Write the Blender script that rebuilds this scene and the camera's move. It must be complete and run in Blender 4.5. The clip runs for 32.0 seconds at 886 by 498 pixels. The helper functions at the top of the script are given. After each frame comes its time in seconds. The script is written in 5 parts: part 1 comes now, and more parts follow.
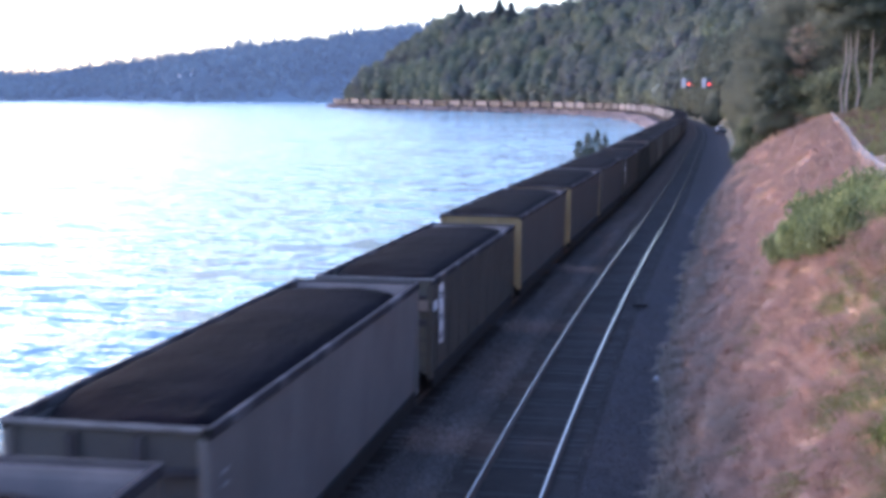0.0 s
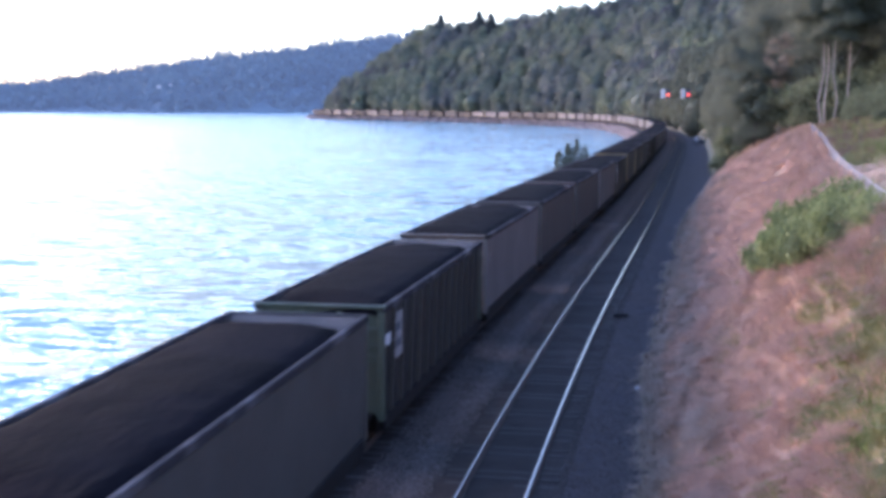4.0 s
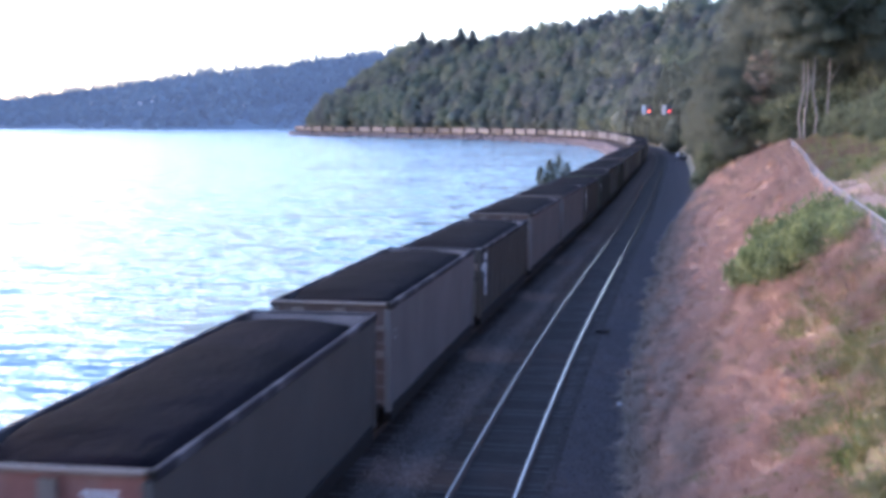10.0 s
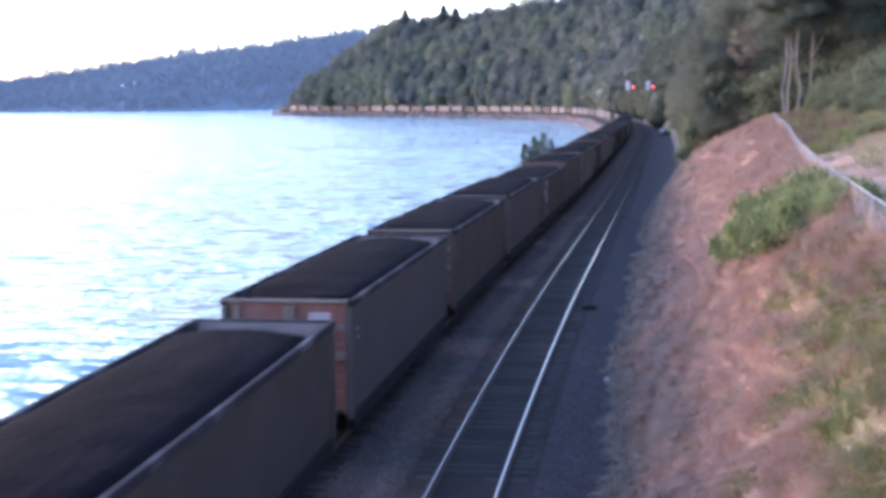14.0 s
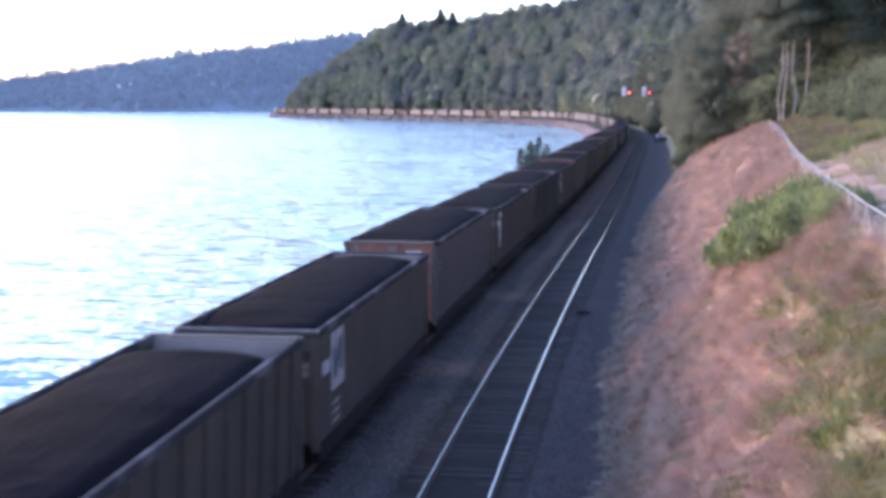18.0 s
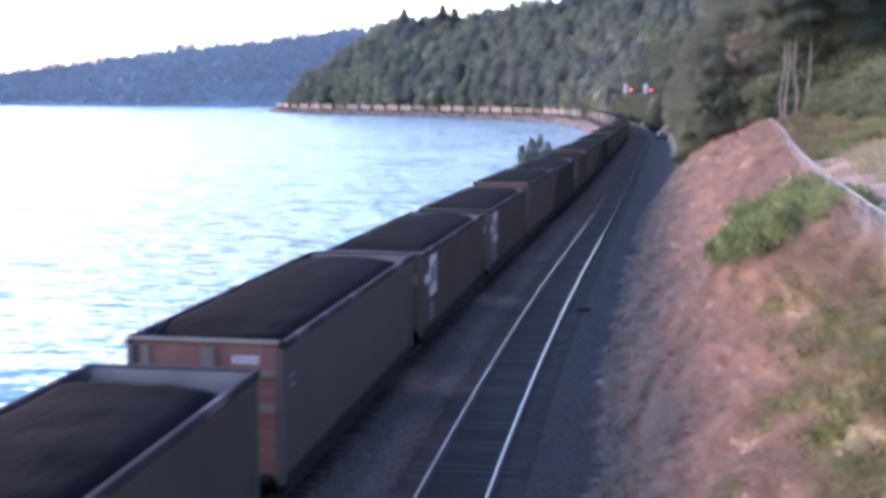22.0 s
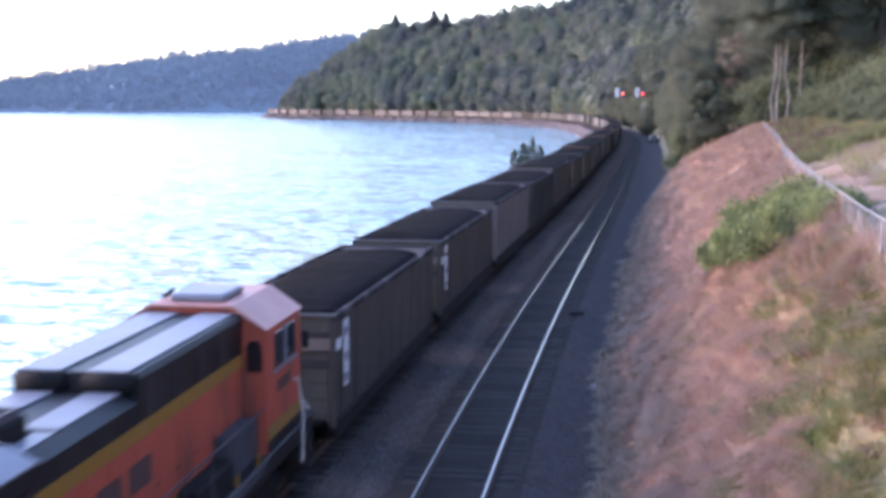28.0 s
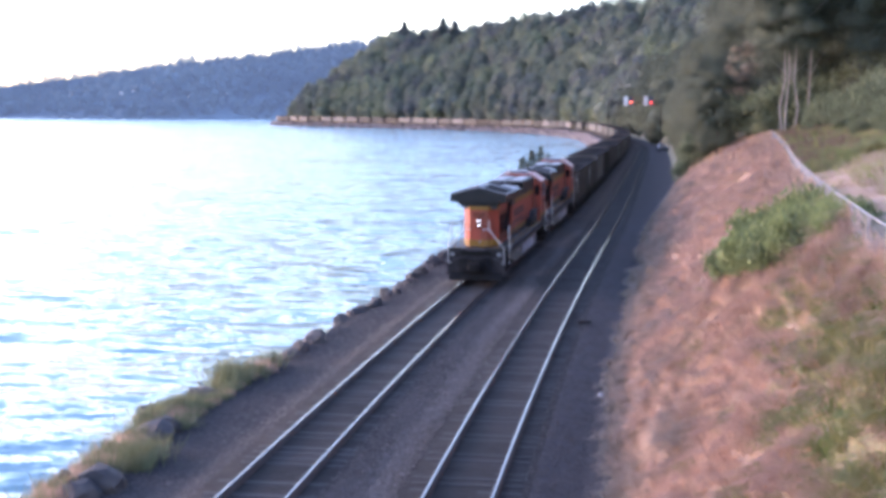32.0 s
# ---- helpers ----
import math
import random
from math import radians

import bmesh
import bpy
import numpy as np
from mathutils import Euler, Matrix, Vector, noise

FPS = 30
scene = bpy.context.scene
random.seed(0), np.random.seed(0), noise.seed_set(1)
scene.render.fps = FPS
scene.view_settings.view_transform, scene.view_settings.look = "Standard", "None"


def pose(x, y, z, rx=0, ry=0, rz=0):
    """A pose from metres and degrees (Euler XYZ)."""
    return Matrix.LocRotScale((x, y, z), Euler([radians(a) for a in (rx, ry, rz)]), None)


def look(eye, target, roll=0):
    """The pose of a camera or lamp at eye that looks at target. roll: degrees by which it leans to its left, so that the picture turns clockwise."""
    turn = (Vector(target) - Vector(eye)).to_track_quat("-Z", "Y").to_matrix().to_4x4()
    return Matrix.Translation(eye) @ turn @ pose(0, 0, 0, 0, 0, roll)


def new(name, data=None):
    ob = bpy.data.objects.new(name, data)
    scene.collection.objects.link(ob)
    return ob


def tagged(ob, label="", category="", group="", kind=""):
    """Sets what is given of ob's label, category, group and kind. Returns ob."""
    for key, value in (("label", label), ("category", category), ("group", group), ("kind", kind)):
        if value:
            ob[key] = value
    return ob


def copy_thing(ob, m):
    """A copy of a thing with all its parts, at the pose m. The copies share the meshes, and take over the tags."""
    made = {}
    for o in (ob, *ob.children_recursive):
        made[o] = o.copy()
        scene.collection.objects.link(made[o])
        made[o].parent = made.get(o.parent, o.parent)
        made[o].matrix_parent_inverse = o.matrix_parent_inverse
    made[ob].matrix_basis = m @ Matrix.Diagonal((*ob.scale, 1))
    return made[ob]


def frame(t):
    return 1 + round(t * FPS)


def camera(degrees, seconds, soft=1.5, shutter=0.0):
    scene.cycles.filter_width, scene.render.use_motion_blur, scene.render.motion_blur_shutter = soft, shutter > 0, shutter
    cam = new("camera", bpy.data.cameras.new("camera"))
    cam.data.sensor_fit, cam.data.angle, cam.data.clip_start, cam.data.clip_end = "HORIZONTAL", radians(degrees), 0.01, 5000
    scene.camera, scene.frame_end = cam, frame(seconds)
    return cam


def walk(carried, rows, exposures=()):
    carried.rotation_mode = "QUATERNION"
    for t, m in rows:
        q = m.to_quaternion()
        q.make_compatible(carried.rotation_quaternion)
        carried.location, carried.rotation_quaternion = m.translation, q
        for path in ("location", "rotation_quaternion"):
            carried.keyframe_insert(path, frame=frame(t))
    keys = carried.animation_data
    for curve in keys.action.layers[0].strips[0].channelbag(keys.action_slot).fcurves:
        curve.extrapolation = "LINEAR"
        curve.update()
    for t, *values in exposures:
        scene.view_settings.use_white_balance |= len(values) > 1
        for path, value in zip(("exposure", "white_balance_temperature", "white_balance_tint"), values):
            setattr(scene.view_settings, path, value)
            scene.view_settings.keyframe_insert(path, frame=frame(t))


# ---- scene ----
# ---- camera and its walk ----
cam = camera(37.5, 32.0, soft=4.0, shutter=0.45)
EYE = (3.382, 0.0, 8.381)
TURNS = [  # seconds, yaw, pitch, roll of a camera held in the hand at one spot
    (0, 10.185, -6.828, -0.21), (0.5, 10.213, -6.77, -0.33), (1, 10.315, -6.637, -0.312), (1.5, 10.189, -6.531, 0.232),
    (2, 10.051, -6.469, 0.006), (2.5, 9.92, -6.453, 0.142), (3, 9.666, -6.362, -0.011), (3.5, 9.431, -6.355, -0.051),
    (5.5, 9.079, -6.205, -0.401), (6, 9.184, -5.972, -0.306), (6.5, 9.075, -5.907, -0.079), (7, 8.926, -5.75, -0.576),
    (7.5, 8.776, -5.733, -0.311), (8, 9.098, -6, -0.612), (8.5, 8.605, -5.712, -0.67), (9, 8.307, -5.85, -0.486),
    (9.5, 8.363, -5.863, -0.497), (10, 8.525, -5.644, -0.128), (10.5, 8.575, -5.65, -0.107), (11, 8.509, -5.77, -0.074),
    (11.5, 8.473, -6.01, 0.006), (12, 8.223, -6.149, 0.057), (12.5, 7.999, -6.143, 0.173), (13, 8.039, -6.254, 0.155),
    (13.5, 7.975, -6.353, 0.302), (14, 7.822, -6.596, 0.606), (14.5, 7.684, -6.847, 0.609), (16.5, 7.7, -6.378, 0.153),
    (17, 7.696, -6.465, 0.235), (17.5, 7.679, -6.462, 0.109), (18, 7.658, -6.434, 0.002), (18.5, 7.607, -6.528, 0.101),
    (19, 7.783, -6.505, -0.004), (19.5, 7.607, -6.458, -0.071), (20, 7.478, -6.516, -0.144), (20.5, 7.515, -6.465, -0.194),
    (21, 7.808, -6.453, -0.487), (21.5, 7.86, -6.569, -0.406), (22, 7.725, -6.605, -0.354), (22.5, 7.6, -6.673, -0.17),
    (23, 7.597, -6.62, -0.103), (23.5, 7.653, -6.486, 0.07), (24, 7.648, -6.437, 0.047), (24.5, 7.609, -6.453, -0.178),
    (25, 7.592, -6.458, -0.192), (25.5, 7.554, -6.577, -0.278), (27.5, 7.266, -6.415, -0.117), (28, 7.377, -6.388, -0.034),
    (28.5, 7.668, -6.265, -0.128), (29, 7.858, -6.112, 0.072), (29.5, 8.016, -6.026, -0.093), (30, 7.794, -6.154, -0.09),
    (30.5, 7.763, -6.217, -0.07), (31, 7.713, -6.223, 0.07), (31.5, 7.749, -6.157, -0.144), (32, 7.745, -6.057, -0.271),
]
walk(cam, [(t, pose(*EYE, 90 + p, r, y)) for t, y, p, r in TURNS], [(0, 2.38, 5360, 33), (13.2, 2.40, 5390, 33), (14.2, 2.52, 5510, 33), (18, 2.56, 5610, 33), (27, 2.57, 5690, 33), (32, 2.58, 5760, 33)])

# ---- world, sun, exposure ----
SUN_AZ, SUN_EL = radians(-74), radians(12)  # from the water side, a little behind; angle from +y, clockwise
world = bpy.data.worlds.new("evening_sky")
scene.world = world
world.use_nodes = True
wn = world.node_tree
sky = wn.nodes.new("ShaderNodeTexSky")
sky.sky_type = "NISHITA"
sky.sun_disc = False
sky.sun_elevation = SUN_EL
sky.sun_rotation = SUN_AZ
sky.air_density, sky.dust_density, sky.ozone_density = 1.0, 0.7, 1.0
wn.nodes["Background"].inputs["Strength"].default_value = 0.15
wn.links.new(sky.outputs[0], wn.nodes["Background"].inputs["Color"])
sun = new("sun", bpy.data.lights.new("sun", "SUN"))
sun.data.energy, sun.data.angle, sun.data.color = 0.68, radians(20), (1.0, 0.72, 0.62)
sun.matrix_world = look((0, 0, 60), (60 * -math.sin(SUN_AZ) * math.cos(SUN_EL), 60 * -math.cos(SUN_AZ) * math.cos(SUN_EL), 60 - 60 * math.sin(SUN_EL)))


# ---- materials ----
def material(name, colour, rough=0.7, metal=0.0, vary=0.25, scale=3.0, bump=0.0, bump_scale=30.0, second=None, island=0.0, obj_random=0.0,
             specular=0.5, stain=None, stain_scale=0.6, stain_amount=0.5):
    """A principled surface: base colour varied at two scales, with stains, relief and a per-piece change of tone."""
    m = bpy.data.materials.new(name)
    m.use_nodes = True
    t = m.node_tree
    b = t.nodes["Principled BSDF"]
    b.inputs["Roughness"].default_value, b.inputs["Metallic"].default_value = rough, metal
    b.inputs["Specular IOR Level"].default_value = specular
    co = t.nodes.new("ShaderNodeTexCoord")
    n1 = t.nodes.new("ShaderNodeTexNoise")
    n1.inputs["Scale"].default_value, n1.inputs["Detail"].default_value = scale, 6
    n2 = t.nodes.new("ShaderNodeTexNoise")
    n2.inputs["Scale"].default_value, n2.inputs["Detail"].default_value = scale * 9, 4
    for n in (n1, n2):
        t.links.new(co.outputs["Object"], n.inputs["Vector"])
    second = second or tuple(c * (1 - vary) for c in colour)
    mix = t.nodes.new("ShaderNodeMix")
    mix.data_type = "RGBA"
    mix.inputs["A"].default_value, mix.inputs["B"].default_value = (*colour, 1), (*second, 1)
    ramp = t.nodes.new("ShaderNodeMapRange")
    ramp.inputs["From Min"].default_value, ramp.inputs["From Max"].default_value = 0.35, 0.65
    add = t.nodes.new("ShaderNodeMath")
    add.operation = "MULTIPLY_ADD"
    add.inputs[1].default_value = 0.35
    t.links.new(n2.outputs["Fac"], add.inputs[0])
    sc = t.nodes.new("ShaderNodeMath")
    sc.operation = "MULTIPLY"
    sc.inputs[1].default_value = 0.65
    t.links.new(n1.outputs["Fac"], sc.inputs[0])
    t.links.new(sc.outputs[0], add.inputs[2])
    t.links.new(add.outputs[0], ramp.inputs["Value"])
    t.links.new(ramp.outputs[0], mix.inputs["Factor"])
    out = mix.outputs["Result"]
    if stain:
        n3 = t.nodes.new("ShaderNodeTexNoise")
        n3.inputs["Scale"].default_value, n3.inputs["Detail"].default_value = stain_scale, 8
        mp = t.nodes.new("ShaderNodeMapping")
        mp.inputs["Scale"].default_value = (1, 1, 0.35)
        t.links.new(co.outputs["Object"], mp.inputs["Vector"])
        t.links.new(mp.outputs[0], n3.inputs["Vector"])
        r3 = t.nodes.new("ShaderNodeMapRange")
        r3.inputs["From Min"].default_value, r3.inputs["From Max"].default_value = 0.48, 0.68
        r3.inputs["To Max"].default_value = stain_amount
        t.links.new(n3.outputs["Fac"], r3.inputs["Value"])
        m3 = t.nodes.new("ShaderNodeMix")
        m3.data_type = "RGBA"
        m3.inputs["B"].default_value = (*stain, 1)
        t.links.new(out, m3.inputs["A"])
        t.links.new(r3.outputs[0], m3.inputs["Factor"])
        out = m3.outputs["Result"]
    if island or obj_random:
        src = t.nodes.new("ShaderNodeNewGeometry").outputs["Random Per Island"] if island else t.nodes.new("ShaderNodeObjectInfo").outputs["Random"]
        r4 = t.nodes.new("ShaderNodeMapRange")
        k = island or obj_random
        r4.inputs["To Min"].default_value, r4.inputs["To Max"].default_value = 1 - k, 1 + k
        t.links.new(src, r4.inputs["Value"])
        hs = t.nodes.new("ShaderNodeHueSaturation")
        t.links.new(r4.outputs[0], hs.inputs["Value"])
        t.links.new(out, hs.inputs["Color"])
        out = hs.outputs["Color"]
    t.links.new(out, b.inputs["Base Color"])
    if bump:
        nb = t.nodes.new("ShaderNodeTexNoise")
        nb.inputs["Scale"].default_value, nb.inputs["Detail"].default_value = bump_scale, 5
        t.links.new(co.outputs["Object"], nb.inputs["Vector"])
        bp = t.nodes.new("ShaderNodeBump")
        bp.inputs["Strength"].default_value, bp.inputs["Distance"].default_value = min(1, bump), 0.05
        t.links.new(nb.outputs["Fac"], bp.inputs["Height"])
        t.links.new(bp.outputs[0], b.inputs["Normal"])
    return m


def leafy(m, share):
    """Lets light through thin leaves and blades, so that both sides are lit."""
    t = m.node_tree
    b = t.nodes["Principled BSDF"]
    tr = t.nodes.new("ShaderNodeBsdfTranslucent")
    t.links.new(b.inputs["Base Color"].links[0].from_socket, tr.inputs["Color"])
    mx = t.nodes.new("ShaderNodeMixShader")
    mx.inputs["Fac"].default_value = share
    t.links.new(b.outputs[0], mx.inputs[1])
    t.links.new(tr.outputs[0], mx.inputs[2])
    t.links.new(mx.outputs[0], t.nodes["Material Output"].inputs["Surface"])


def glow(name, colour, strength):
    m = bpy.data.materials.new(name)
    m.use_nodes = True
    b = m.node_tree.nodes["Principled BSDF"]
    b.inputs["Base Color"].default_value = (*colour, 1)
    b.inputs["Emission Color"].default_value = (*colour, 1)
    b.inputs["Emission Strength"].default_value = strength
    return m


M = {}
M["ballast"] = material("ballast_stone", (0.056, 0.048, 0.0465), 0.95, scale=1.8, vary=0.5, bump=1.0, bump_scale=14, stain=(0.072, 0.062, 0.062), stain_scale=0.25, specular=0.2)
M["drain"] = material("blue_grey_ballast", (0.063, 0.054, 0.055), 0.95, scale=2.4, vary=0.45, bump=1.0, bump_scale=12, stain=(0.055, 0.05, 0.06), stain_scale=0.5, specular=0.2)
M["shoulder"] = material("dark_shoulder_gravel", (0.028, 0.0255, 0.029), 0.95, scale=2.2, vary=0.5, bump=1.0, bump_scale=11, stain=(0.04, 0.035, 0.036), stain_scale=0.4, specular=0.2)
M["bed"] = material("oily_dark_bed", (0.029, 0.0248, 0.0235), 0.95, scale=2.2, vary=0.4, bump=1.0, bump_scale=11, stain=(0.05, 0.043, 0.042), stain_scale=0.5, specular=0.2)
M["tan_stone"] = material("tan_loose_stone", (0.1, 0.092, 0.09), 0.95, scale=2, vary=0.3, island=0.35)
M["pale_rock"] = material("pale_shore_rock", (0.26, 0.205, 0.19), 0.9, scale=1.2, vary=0.4, bump=1.0, bump_scale=6, island=0.3)
M["stone"] = material("loose_stone", (0.088, 0.077, 0.075), 0.95, scale=2, vary=0.3, island=0.35)
M["tie"] = material("tie_wood", (0.03, 0.026, 0.027), 0.9, scale=2.5, vary=0.4, bump=0.6, bump_scale=25, obj_random=0.4)
M["rail_side"] = material("rail_rust", (0.065, 0.047, 0.043), 0.85, scale=4, vary=0.3)
M["rail_top"] = material("rail_polished", (0.125, 0.118, 0.125), 0.08, 1.0, scale=1.5, vary=0.15)
M["rock"] = material("riprap_rock", (0.045, 0.04, 0.043), 0.9, scale=1.2, vary=0.4, bump=1.0, bump_scale=6, obj_random=0.3, stain=(0.17, 0.13, 0.10), stain_scale=0.9)
M["soil"] = material("bank_soil", (0.3, 0.21, 0.16), 0.95, scale=0.6, second=(0.24, 0.17, 0.13), bump=1.0, bump_scale=5)
M["green_soil"] = material("mossy_soil", (0.12, 0.125, 0.06), 0.95, scale=0.6, second=(0.2, 0.15, 0.095), bump=1.0, bump_scale=5)
M["meadow"] = material("meadow_soil", (0.15, 0.145, 0.07), 0.95, scale=0.3, second=(0.24, 0.18, 0.12), bump=1.0, bump_scale=4)
M["coal"] = material("coal", (0.0049, 0.0038, 0.0055), 0.97, scale=1.2, vary=0.4, bump=1.0, bump_scale=5, stain=(0.0098, 0.0081, 0.012), stain_scale=0.35, specular=0.04)
M["car_dark"] = material("dark_olive_steel", (0.07, 0.062, 0.052), 0.7, scale=0.8, vary=0.25, bump=0.15, bump_scale=4, stain=(0.045, 0.039, 0.036), stain_scale=0.5, specular=0.12)
# Darker copy of the olive steel, with the shade between ribs in its colour.
M["car_shaded"] = material("recess_shade_steel", (0.034, 0.03, 0.0285), 0.75, scale=0.8, vary=0.3, bump=0.15, bump_scale=4, stain=(0.055, 0.048, 0.043), stain_scale=0.5, specular=0.1)
M["car_grey"] = material("weathered_grey_steel", (0.078, 0.072, 0.067), 0.65, scale=0.8, vary=0.2, bump=0.15, bump_scale=4, stain=(0.062, 0.054, 0.05), stain_scale=0.5, specular=0.14)
M["car_green"] = material("faded_green_paint", (0.046, 0.06, 0.038), 0.65, scale=1.0, vary=0.25, stain=(0.08, 0.072, 0.055), stain_scale=0.8)
M["car_blue"] = material("blue_green_paint", (0.028, 0.055, 0.075), 0.5, scale=1.0, vary=0.2)
M["car_yellow"] = material("mustard_paint", (0.21, 0.148, 0.065), 0.55, scale=1.0, vary=0.25, stain=(0.16, 0.10, 0.05), stain_scale=1.0)
M["car_tan"] = material("tan_dusty_paint", (0.15, 0.118, 0.10), 0.65, scale=1.5, vary=0.25, stain=(0.2, 0.15, 0.12), stain_scale=1.5)
M["car_rust"] = material("rust_red_panel", (0.2, 0.075, 0.058), 0.7, scale=1.5, vary=0.3, stain=(0.22, 0.16, 0.13), stain_scale=1.2)
M["car_pale"] = material("pale_grey_aluminium", (0.14, 0.127, 0.122), 0.6, scale=0.8, vary=0.2, bump=0.15, bump_scale=4, stain=(0.075, 0.069, 0.066), stain_scale=0.5, specular=0.15)
M["car_olive"] = material("dull_olive_paint", (0.068, 0.065, 0.052), 0.7, scale=1.2, vary=0.3, stain=(0.1, 0.088, 0.072), stain_scale=1.0)
M["car_brown"] = material("brown_dusty_panel", (0.085, 0.052, 0.045), 0.75, scale=1.5, vary=0.3, stain=(0.14, 0.11, 0.095), stain_scale=1.2)
M["rim"] = material("scuffed_steel_rim", (0.042, 0.037, 0.04), 0.75, scale=1.5, vary=0.35, stain=(0.12, 0.105, 0.105), stain_scale=0.6, specular=0.2)
M["top_rail"] = material("dull_top_rail", (0.046, 0.043, 0.047), 0.9, scale=1.5, vary=0.35, stain=(0.17, 0.155, 0.155), stain_scale=0.9, stain_amount=0.6, specular=0.05)
M["end_rim"] = material("worn_pale_end_rail", (0.13, 0.12, 0.12), 0.7, scale=2.5, vary=0.5, stain=(0.04, 0.036, 0.036), stain_scale=1.5, specular=0.3)
M["inside"] = material("dusty_inner_steel", (0.25, 0.198, 0.185), 0.65, scale=1.0, vary=0.25, stain=(0.12, 0.11, 0.11), stain_scale=1.0)
# Undergear soot; also painted shade on side sills and far car ends.
M["under"] = material("soot_and_shade_dark", (0.012, 0.0105, 0.0105), 0.85, specular=0.2, scale=2, vary=0.3)
M["wheel"] = material("wheel_steel", (0.05, 0.042, 0.04), 0.5, 0.6, scale=3, vary=0.3)
M["white"] = material("chalky_white_paint", (0.6, 0.59, 0.61), 0.6, scale=2.0, vary=0.15, stain=(0.4, 0.37, 0.36), stain_scale=2.0)
M["worn_white"] = material("worn_white_paint", (0.36, 0.345, 0.34), 0.65, scale=2.2, vary=0.4, stain=(0.09, 0.09, 0.095), stain_scale=2.6, stain_amount=0.8)
M["ink"] = material("faded_black_marking", (0.05, 0.06, 0.08), 0.6)
M["orange"] = material("orange_loco_paint", (0.36, 0.074, 0.043), 0.55, specular=0.2, scale=0.8, vary=0.12, stain=(0.14, 0.05, 0.036), stain_scale=1.3, stain_amount=0.8)
M["black"] = material("black_loco_paint", (0.007, 0.007, 0.009), 0.5, scale=1.0, vary=0.3, specular=0.3, stain=(0.03, 0.028, 0.028), stain_scale=0.8)
M["yellow"] = material("yellow_stripe_paint", (0.24, 0.12, 0.022), 0.55, specular=0.2, scale=1.5, vary=0.15, stain=(0.2, 0.13, 0.05), stain_scale=1.0)
M["roof"] = material("dusty_roof_panel", (0.2, 0.195, 0.22), 0.45, 0.2, scale=1.2, vary=0.25, stain=(0.16, 0.15, 0.16), stain_scale=0.9)
M["cab_roof"] = material("pale_orange_roof", (0.46, 0.2, 0.165), 0.5, scale=1.2, vary=0.15, stain=(0.35, 0.13, 0.1), stain_scale=1.0)
# Orange darkened for shade under the radiator cowl; seams and hatch share it.
M["dark_orange"] = material("shade_dark_orange", (0.2, 0.06, 0.035), 0.65, specular=0.15, scale=1.2, vary=0.35, stain=(0.05, 0.03, 0.026), stain_scale=1.4, stain_amount=0.8)
M["sooty"] = material("sooty_dusty_steel", (0.06, 0.057, 0.065), 0.75, scale=1.6, vary=0.4, stain=(0.12, 0.11, 0.115), stain_scale=1.0, specular=0.2)
M["pilot"] = material("dusty_black_steel", (0.03, 0.026, 0.028), 0.85, scale=1.6, vary=0.5, stain=(0.06, 0.05, 0.048), stain_scale=1.2, specular=0.2)
M["letter"] = material("faded_lettering", (0.07, 0.03, 0.025), 0.7, scale=2.0, vary=0.3)
M["dusty_blue"] = material("dusty_blue_grey_paint", (0.42, 0.42, 0.47), 0.6, scale=2.0, vary=0.25)
M["grille"] = material("radiator_screen", (0.012, 0.012, 0.015), 0.95, specular=0.1, scale=30, vary=0.4, bump=0.5, bump_scale=90)
M["glass"] = material("dark_cab_glass", (0.012, 0.014, 0.018), 0.08, scale=1)
M["handrail"] = material("pale_handrail_paint", (0.5, 0.48, 0.47), 0.5, scale=3, vary=0.2)
M["tank"] = material("grey_tank_paint", (0.25, 0.245, 0.26), 0.5, scale=1.2, vary=0.3, stain=(0.08, 0.07, 0.07), stain_scale=0.9)
M["headlight"] = glow("headlight_lens", (1.0, 0.88, 0.8), 1.0)
M["red_lamp"] = glow("signal_red_lens", (1.0, 0.1, 0.06), 0.55)
M["bark"] = material("grey_bark", (0.10, 0.085, 0.075), 0.9, scale=3, vary=0.4, bump=0.6, bump_scale=20)
M["pale_bark"] = material("pale_alder_bark", (0.25, 0.23, 0.21), 0.85, scale=2.5, vary=0.4, bump=0.3, bump_scale=15)
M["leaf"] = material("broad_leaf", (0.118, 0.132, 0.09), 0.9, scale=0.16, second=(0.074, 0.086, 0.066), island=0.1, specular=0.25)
# Paler for haze, second tone bluish for shade: both put into the leaf colour.
M["leaf_far"] = material("hazed_far_leaf", (0.192, 0.222, 0.138), 0.95, scale=0.03, second=(0.1, 0.108, 0.125), island=0.06, specular=0.2)
M["needle"] = material("conifer_needle", (0.082, 0.094, 0.09), 0.85, scale=0.2, vary=0.3, island=0.15, specular=0.2)
M["bush"] = material("bush_leaf", (0.225, 0.26, 0.095), 0.75, scale=1.2, second=(0.1, 0.13, 0.068), island=0.2, specular=0.3)
M["hedge"] = material("hedge_leaf", (0.165, 0.185, 0.105), 0.8, scale=0.5, second=(0.08, 0.095, 0.058), island=0.2, specular=0.25)
M["dry"] = material("dry_grass", (0.59, 0.4, 0.31), 0.9, scale=0.6, second=(0.44, 0.31, 0.24), island=0.1, stain=(0.42, 0.33, 0.23), stain_scale=0.42, stain_amount=0.6, specular=0.2)
M["green_grass"] = material("half_green_grass", (0.19, 0.245, 0.082), 0.85, scale=0.9, second=(0.34, 0.28, 0.145), island=0.1, specular=0.2)
M["tan_leaf"] = material("tan_dry_leaf", (0.27, 0.22, 0.165), 0.8, scale=0.6, vary=0.3, island=0.3, specular=0.2)
